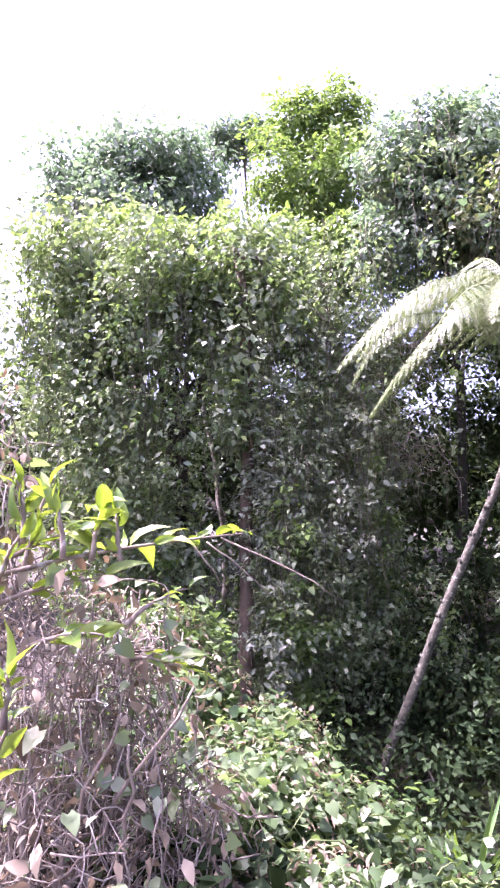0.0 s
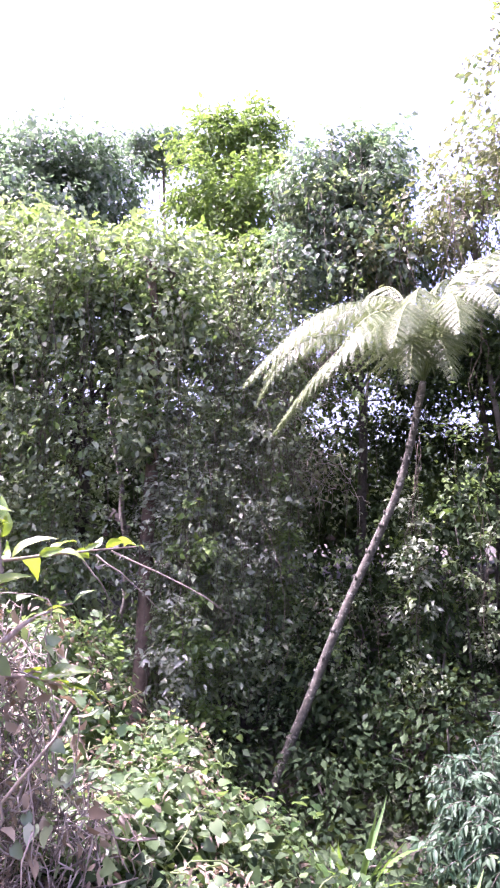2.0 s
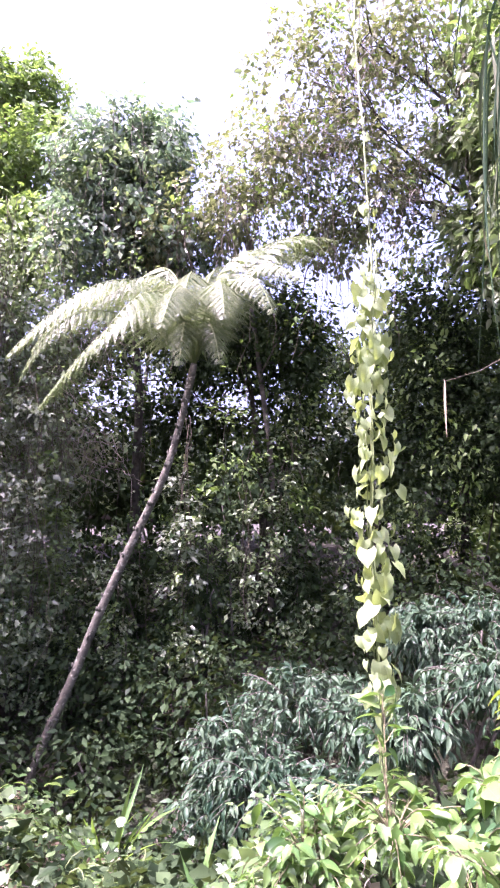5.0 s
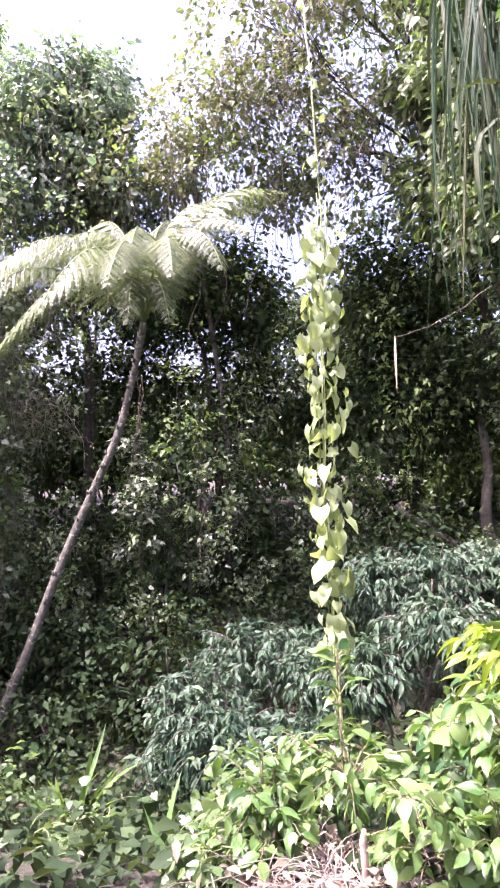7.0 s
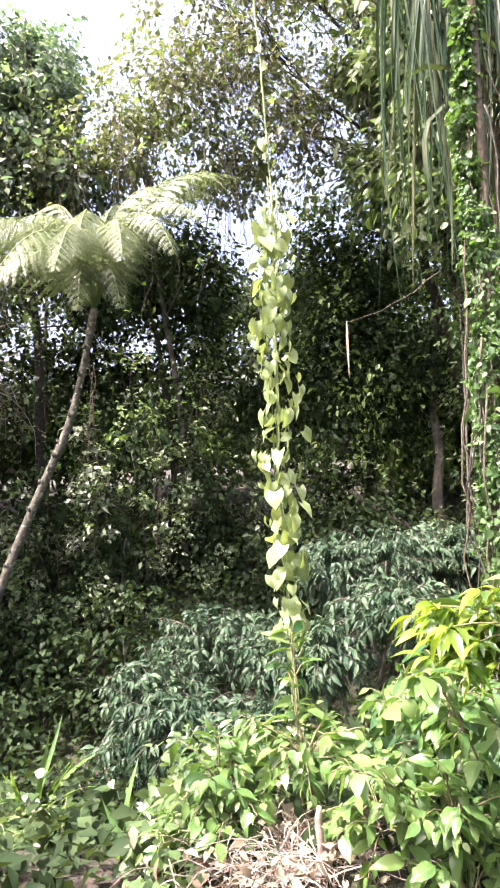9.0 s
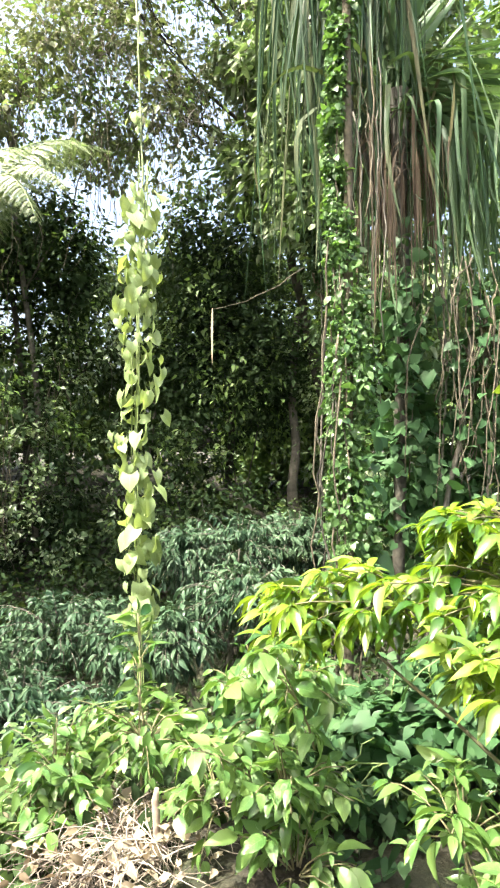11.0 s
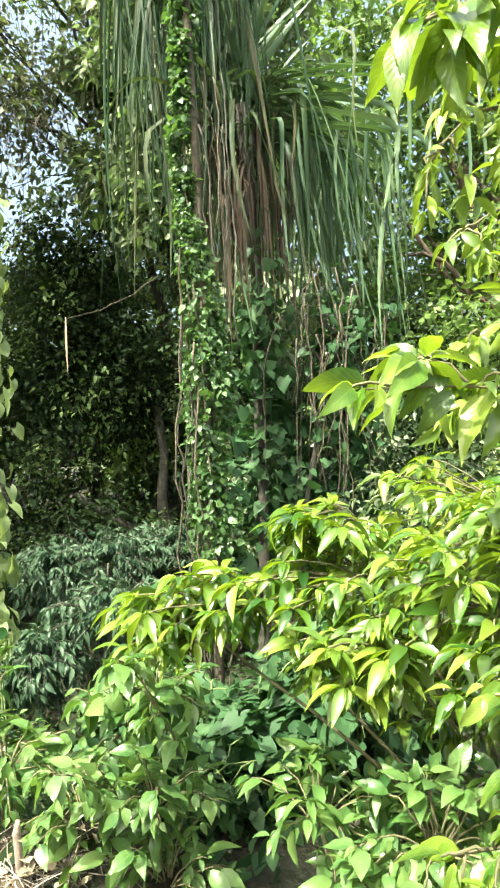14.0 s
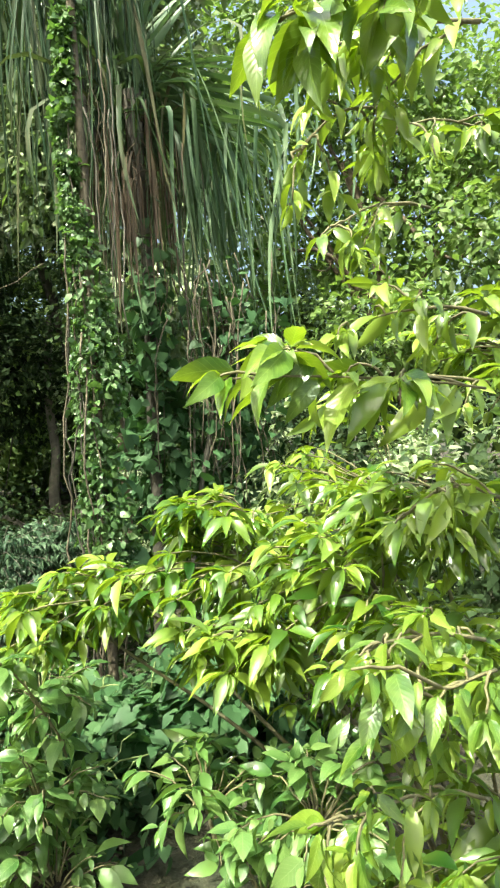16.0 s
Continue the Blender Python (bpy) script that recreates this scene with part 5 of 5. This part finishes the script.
# ---- leafy bushes in front ----
def leafy_bush(name, base, lobes, seed, label, meshes, mass_material, sprigs, length, ratio, lean=(0, 0, 0.4), singles=280, extra=(), hang=0.5, per=9, stem=STEM, group="", tufts=0):
    rng = rng_of(seed)
    base = on_ground(*base)
    ob = thing(name, base, label, "bush", group)
    lines, sets = [], []
    for c, r in lobes:
        c, r = np.array(c), np.array(r)
        part("stem", tube(bow(np.array(base) + rng.normal(0, 0.04, 3) * (1, 1, 0), c, 0.08, 10, 0.012, rng), np.linspace(0.010, 0.004, 10), 6), stem, ob, smooth=True)
        for _ in range(sprigs):
            u = unit(rng.normal(0, 1, 3) + np.array(lean))
            tip = c + r * u * rng.uniform(0.55, 1.1)
            start = c + r * u * 0.1 - np.array(lean) * 0.12
            line, spots = sprig(rng, start, tip, per, length, 0.03, hang, 0.25)
            lines.append(line)
            sets.append(spots)
            if tufts:
                sets.append(whorl(rng, line[-1], unit(line[-1] - line[0]), tufts, length))
    for p0, p1, lift, n, ll, thick in extra:
        line, spots = sprig(rng, p0, p1, n, ll, lift, hang, 0.12)
        tuft = sprig(rng, line[-2], line[-1] + (line[-1] - line[-2]) * 0.3, 6, ll * 0.8, 0.005, 0.3, 0.5, 1.0)
        lines.append(tuft[0])
        sets.append(tuft[1])
        part("branch", tube(line, np.linspace(thick, 0.002, len(line)), 6), stem, ob, smooth=True)
        sets.append(spots)
        way = np.array(p1) - np.array(p0)
        for j in range(6):
            a = line[j] + (line[j + 1] - line[j]) * rng.uniform(0, 1)
            b = a + way * rng.uniform(0.12, 0.3) * (1.05 - j / 6) + rng.normal(0, 0.05, 3) - np.array([0, 0, 0.03])
            line2, spots = sprig(rng, a, b, 6, ll * 0.9, 0.02, hang, 0.3)
            lines.append(line2)
            sets.append(spots)
            if tufts:
                sets.append(whorl(rng, b, unit(b - a), 4, ll * 0.75))
    part("twig_mass", bundle(lines, 0.0035, 4), stem, ob, kind="stuff")
    s = more(*sets)
    near, rest = split_near(s, (0.1, 0.5, 1.6), singles)
    leaf_objects(near, meshes, ob, seed + 1)
    part("foliage", leaves((rest[0], rest[1], rest[2], rest[3], rest[3] * ratio), LANCE), mass_material, ob, kind="stuff")
    return ob


BUSH_LEAVES = [single_leaf("bush_leaf", w, b, c, 140 + i) for i, (w, b, c) in enumerate(((0.5, 0.5, 0.2), (0.46, 0.9, 0.3), (0.54, 0.35, 0.12), (0.48, 1.2, 0.2)))]
CHERRY_LEAVES = [single_leaf("long_leaf", w, b, c, 150 + i, 8, twist=tw) for i, (w, b, c, tw) in enumerate(
    ((0.34, 0.7, 0.3, 0.1), (0.30, 1.1, 0.45, -0.15), (0.37, 0.5, 0.2, 0.0), (0.31, 1.45, 0.3, 0.25)))]
for m in BUSH_LEAVES:
    m.materials.append(BUSH)
for m in CHERRY_LEAVES:
    m.materials.append(CHERRY)

leafy_bush("green_bush", (0.4, 3.5), (
    ((0.37, 3.46, 0.32), (0.32, 0.35, 0.29)),
    ((0.05, 3.48, 0.10), (0.26, 0.35, 0.24)),
    ((-0.02, 3.51, 0.20), (0.34, 0.30, 0.25)),
    ((-0.17, 3.57, -0.10), (0.27, 0.35, 0.18)),
    ((0.62, 3.07, 0.22), (0.28, 0.35, 0.28)),
), 160, "waist-high bush with broad pointed green leaves", BUSH_LEAVES, BUSHES, 24, 0.086, 0.45, per=8,
    extra=(((0.35, 3.5, 0.2), (0.36, 3.62, 0.72), 0.03, 9, 0.12, 0.007),))
leafy_bush("green_bush", (0.9, 3.2), (
    ((0.82, 3.17, 0.50), (0.30, 0.35, 0.27)),
    ((0.84, 2.85, 0.33), (0.24, 0.35, 0.26)),
    ((0.94, 3.08, 0.63), (0.24, 0.30, 0.19)),
    ((0.86, 2.8, 0.05), (0.24, 0.3, 0.25)),
), 161, "leafy bush with glossy pointed green leaves", BUSH_LEAVES, BUSHES, 23, 0.092, 0.45, per=8, extra=(
    ((0.9, 2.7, 0.5), (0.62, 2.35, 0.98), 0.05, 5, 0.10, 0.005),
    ((0.8, 2.9, 0.2), (0.46, 2.70, 0.55), 0.05, 6, 0.10, 0.005)))

leafy_bush("green_bush", (1.2, 2.0), (
    ((1.12, 2.11, 0.52), (0.22, 0.25, 0.18)),
    ((1.22, 1.72, 0.62), (0.22, 0.25, 0.18)),
    ((1.10, 1.80, 0.38), (0.25, 0.25, 0.2)),
    ((1.3, 2.05, 0.25), (0.25, 0.25, 0.2)),
), 162, "low bush with glossy mid-green pointed leaves", BUSH_LEAVES, BUSHES, 22, 0.075, 0.42, per=7, tufts=4, singles=220)

# near shrub with long pointed leaves
leafy_bush("long_leaved_shrub", (1.95, 1.75), (
    ((1.06, 2.47, 1.06), (0.37, 0.25, 0.14)),
    ((0.91, 2.64, 1.00), (0.24, 0.25, 0.12)),
    ((1.34, 2.20, 1.15), (0.35, 0.30, 0.17)),
    ((1.41, 1.76, 1.14), (0.24, 0.30, 0.21)),
    ((1.29, 1.99, 0.98), (0.25, 0.25, 0.13)),
    ((1.36, 2.31, 1.33), (0.19, 0.20, 0.08)),
    ((1.60, 1.57, 1.34), (0.19, 0.30, 0.14)),
    ((1.33, 1.42, 1.02), (0.17, 0.25, 0.16)),
    ((1.75, 1.95, 1.2), (0.3, 0.3, 0.25)),
    ((1.85, 2.2, 0.75), (0.3, 0.3, 0.3)),
    ((1.75, 1.5, 0.8), (0.3, 0.3, 0.35)),
    ((1.5, 1.35, 0.55), (0.3, 0.3, 0.3)),
    ((1.55, 1.75, 0.3), (0.4, 0.35, 0.3)),
    ((2.0, 2.2, 1.3), (0.4, 0.4, 0.4)),
    ((2.2, 2.6, 1.0), (0.5, 0.4, 0.5)),
    ((1.9, 1.5, 1.75), (0.25, 0.3, 0.2)),
), 170, "sunlit shrub with long pointed yellow-green leaves", CHERRY_LEAVES, CHERRIES, 27, 0.098, 0.33, lean=(-0.75, 0.25, 0.25), singles=300, hang=0.6, per=5, tufts=6, extra=(
    ((1.29, 1.2, 1.63), (0.76, 1.3, 1.66), 0.005, 13, 0.112, 0.003),
    ((1.14, 1.26, 2.17), (0.96, 1.32, 2.07), 0.03, 7, 0.063, 0.003),
    ((1.61, 1.55, 2.15), (1.23, 1.56, 2.03), 0.04, 7, 0.074, 0.004),
    ((1.12, 1.04, 2.24), (0.77, 1.16, 2.15), 0.03, 14, 0.111, 0.006),
    ((1.23, 1.12, 2.28), (0.95, 1.21, 2.18), 0.03, 10, 0.096, 0.005),
    ((1.76, 1.41, 2.31), (1.39, 1.48, 2.28), 0.04, 9, 0.081, 0.004),
    ((1.49, 1.32, 1.81), (1.19, 1.47, 1.78), 0.04, 12, 0.081, 0.005),
    ((1.67, 1.45, 1.67), (1.25, 1.63, 1.62), 0.04, 11, 0.081, 0.005),
    ((1.11, 1.11, 1.2), (0.85, 1.14, 1.23), 0.02, 10, 0.074, 0.004),
    ((1.05, 1.05, 1.18), (0.87, 1.08, 1.18), 0.01, 8, 0.076, 0.003),
    ((1.13, 1.15, 0.91), (0.79, 1.19, 0.98), 0.02, 11, 0.074, 0.004),
    ((1.42, 1.27, 1.4), (1.18, 1.34, 1.38), 0.04, 10, 0.081, 0.005),
))


# ---- dead shrub smothered in dry vines ----
def dry_thicket():
    rng = rng_of(180)
    base = on_ground(-2.6, 2.5)
    ob = thing("dead_vine_thicket", base, "dead shrub smothered in dry grey-brown vines with a few green shoots", "shrub")
    for k in range(14):
        a = np.array(base) + np.array([rng.normal(0, 0.35), rng.normal(0, 0.3), 0])
        b = a + np.array([rng.normal(0, 0.2), rng.normal(0, 0.2), rng.uniform(0.6, 1.35)])
        part("stem", tube(bow(a, b, rng.normal(0, 0.08), 9, 0.02, rng, (1, 0, 0)), np.linspace(0.013, 0.005, 9), 6), DRY, ob, smooth=True)
    lobes = (((-2.92, 2.25, 1.9), (0.28, 0.3, 0.6)), ((-2.65, 2.45, 1.1), (0.55, 0.4, 0.6)), ((-2.35, 2.75, 0.85), (0.32, 0.35, 0.55)),
             ((-2.4, 2.4, 0.35), (0.55, 0.45, 0.45)), ((-2.9, 2.2, 0.5), (0.6, 0.5, 0.6)), ((-2.15, 2.85, 0.3), (0.3, 0.4, 0.35)))
    for c, r in lobes:
        c, r = np.array(c), np.array(r)
        lines = []
        for _ in range(150):
            a = c + r * unit(rng.normal(0, 1, 3)) * rng.uniform(0.4, 1.0)
            if rng.random() < 0.55:
                b = a + np.array([rng.normal(0, 0.1), rng.normal(0, 0.1), -rng.uniform(0.25, 0.8)])
            else:
                b = c + r * unit(rng.normal(0, 1, 3)) * rng.uniform(0.5, 1.05)
            lines.append(bow(a, b, rng.normal(0, 0.14), 10, 0.028, rng, unit(rng.normal(0, 1, 3))))
        part("dry_vines", bundle(lines, 0.0042, 4), DRY, ob, kind="stuff")
        n = 190
        u = unit(rng.normal(0, 1, (n, 3)))
        part("dead_leaves", leaves(facing(rng, c + r * u * rng.uniform(0.6, 1.05, (n, 1)), u, 1.0, 0.3, 0.9, 0.055, 0.5, 0.5), BLADE), DRYLEAF, ob, kind="stuff")
        n = 60
        u = unit(rng.normal(0, 1, (n, 3)))
        part("creeper_leaves", leaves(facing(rng, c + r * u, u, 0.7, 0.6, 0.5, 0.06, 0.85), HEARTY), HEARTS, ob, kind="stuff")
    # green shoots on the bent branch
    sets = []
    for p0, p1, n in (((-2.62, 2.0, 1.40), (-1.93, 3.1, 1.60), 19), ((-2.39, 2.15, 1.57), (-2.44, 2.15, 1.82), 9), ((-2.21, 2.2, 1.51), (-2.27, 2.2, 1.75), 9), ((-2.26, 2.4, 1.49), (-2.25, 2.45, 1.73), 9), ((-2.18, 2.5, 1.44), (-2.22, 2.5, 1.71), 9), ((-2.14, 1.9, 0.95), (-2.14, 1.9, 1.13), 9), ((-2.5, 2.2, 1.35), (-2.45, 2.35, 1.85), 9), ((-2.55, 2.1, 1.3), (-2.2, 2.5, 1.42), 9),
                      ((-2.35, 2.0, 0.55), (-2.25, 2.02, 0.95), 8), ((-2.2, 2.55, 1.2), (-2.05, 2.8, 1.35), 6), ((-2.55, 2.1, 1.25), (-2.35, 2.1, 1.6), 10),
                      ((-2.4, 2.2, 1.15), (-2.1, 2.35, 1.2), 9), ((-2.6, 2.15, 1.45), (-2.35, 2.45, 1.62), 9), ((-2.3, 2.6, 1.05), (-1.98, 2.75, 1.0), 8)):
        line, spots = sprig(rng, p0, p1, n, 0.165, 0.03, -0.25, 0.25)
        part("branch", tube(line, np.linspace(0.014, 0.004, len(line)), 6), PALEBARK, ob, smooth=True)
        sets.append(spots)
    leaf_objects(more(*sets), CHERRY_LEAVES, ob, 181)
    for p0, p1 in (((-2.0, 3.0, 1.58), (-1.55, 3.35, 1.28)), ((-2.05, 2.95, 1.56), (-1.85, 3.2, 1.3)), ((-2.1, 2.9, 1.55), (-2.0, 3.05, 1.32))):
        part("twig", tube(bow(p0, p1, 0.02, 6, 0.006, rng), np.linspace(0.005, 0.002, 6), 5), DRY, ob, smooth=True)


dry_thicket()


# ---- small plants and oddments ----
def blade_plant(x, y, seed, label, count, length, width):
    rng = rng_of(seed)
    base = on_ground(x, y, 0.02)
    ob = thing("blade_leaved_plant", base, label, "plant")
    for _ in range(count):
        part("blade", strap(np.array(base) + rng.normal(0, 0.03, 3) * (1, 1, 0), rng.uniform(0, 6.283), radians(rng.uniform(48, 88)), length * rng.uniform(0.6, 1.15), rng.uniform(0.3, 1.3), width, rng, 9), GRASS, ob)


blade_plant(-1.56, 5.6, 190, "upright clump of sword-shaped green leaves", 26, 0.9, 0.05)
blade_plant(-1.25, 5.45, 191, "small clump of sword-shaped green leaves", 6, 0.36, 0.03)
blade_plant(-0.55, 3.9, 192, "upright pale green grass-like shoot", 8, 0.5, 0.04)


def dry_grass(x, y, seed):
    rng = rng_of(seed)
    base = on_ground(x, y)
    ob = thing("dry_grass_heap", base, "heap of straw-coloured dry grass and dead leaves", "grass")
    lines = []
    for _ in range(420):
        a = np.array(base) + np.array([rng.normal(0, 0.17), rng.normal(0, 0.14), 0.08 + abs(rng.normal(0, 0.05))])
        lines.append(bow(a, a + np.array([rng.normal(0, 0.15), rng.normal(0, 0.15), rng.normal(0.0, 0.06)]), 0.03, 5, 0.008, rng))
    part("straw", bundle(lines, 0.0028, 3), DRY, ob, kind="stuff")
    n = 300
    P = np.array(base) + np.stack([rng.normal(0, 0.2, n), rng.normal(0, 0.16, n), 0.12 + abs(rng.normal(0, 0.05, n))], 1)
    part("dead_leaves", leaves(facing(rng, P, unit(rng.normal(0, 1, (n, 3))), 0.1, 1.0, 0.6, 0.055, 0.5), BLADE), DRYLEAF, ob, kind="stuff")


dry_grass(0.22, 3.15, 200)


def short_post(x, y):
    rng = rng_of(210)
    base = on_ground(x, y)
    ob = thing("wooden_stump", base, "thin weathered grey stump beside the bush", "stump")
    part("stump", tube(bow(base, (x + 0.02, y, base[2] + 0.36), 0.01, 7, 0.004, rng), [0.02, 0.017, 0.015, 0.015, 0.016, 0.015, 0.009], 8), PALEBARK, ob, smooth=True)


short_post(0.36, 3.10)


def hanging_leaf():
    rng = rng_of(220)
    ob = thing("dangling_dead_leaf", (1.55, 5.0, 2.8), "long curled dead leaf dangling from a bare twig", "dead leaf")
    twig = bow((1.62, 4.75, 2.86), (1.04, 5.14, 2.62), -0.05, 9, 0.008, rng)
    part("twig", tube(twig, np.linspace(0.004, 0.002, 9), 5), VINE, ob, smooth=True)
    part("leaf", strap((1.04, 5.14, 2.63), 3.4, radians(-80), 0.43, 0.25, 0.024, rng, 9), DRYLEAF, ob)


hanging_leaf()


def litter():
    rng = rng_of(230)
    n = 900
    x, y = rng.normal(-2.7, 0.7, n), rng.normal(2.6, 0.6, n)
    P = np.stack([x, y, ground_height(x, y) + 0.015], 1)
    ob = thing("fallen_leaves", (0, 4, 0), "scatter of dry brown fallen leaves on the soil", "leaf litter", kind="stuff")
    part("dead_leaves", leaves(facing(rng, P, unit(rng.normal(0, 1, (n, 3))), 0.0, 1.6, 0.35, 0.09, 0.55), BLADE), DRYLEAF, ob, kind="stuff")


litter()


def ground_cover():
    """Low weeds over the gully and the far bank, past counting."""
    rng = rng_of(240)
    n = 46000
    x, y = rng.uniform(-7, 6.5, n), rng.uniform(2.6, 13, n)
    keep = (waves(np.stack([x, y, x * 0], 1), 241, 1.4) > -0.9) & (np.hypot(x, y) > 3.2) & (((x + 1.2) / 1.0) ** 2 + ((y - 5.4) / 1.1) ** 2 > rng.uniform(0.0, 0.5, n))
    x, y = x[keep], y[keep]
    P = np.stack([x, y, ground_height(x, y) + rng.uniform(0.02, 0.34, len(x)) ** 1.3], 1)
    ob = thing("low_weeds", (0, 7, -1), "low weeds covering the gully floor, their green darkened for shade", "weeds", kind="stuff")
    # Gully shade is put into the weeds' dark leaf colour.
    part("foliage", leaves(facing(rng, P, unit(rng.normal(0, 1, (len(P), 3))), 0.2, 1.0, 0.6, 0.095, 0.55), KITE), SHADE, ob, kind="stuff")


ground_cover()
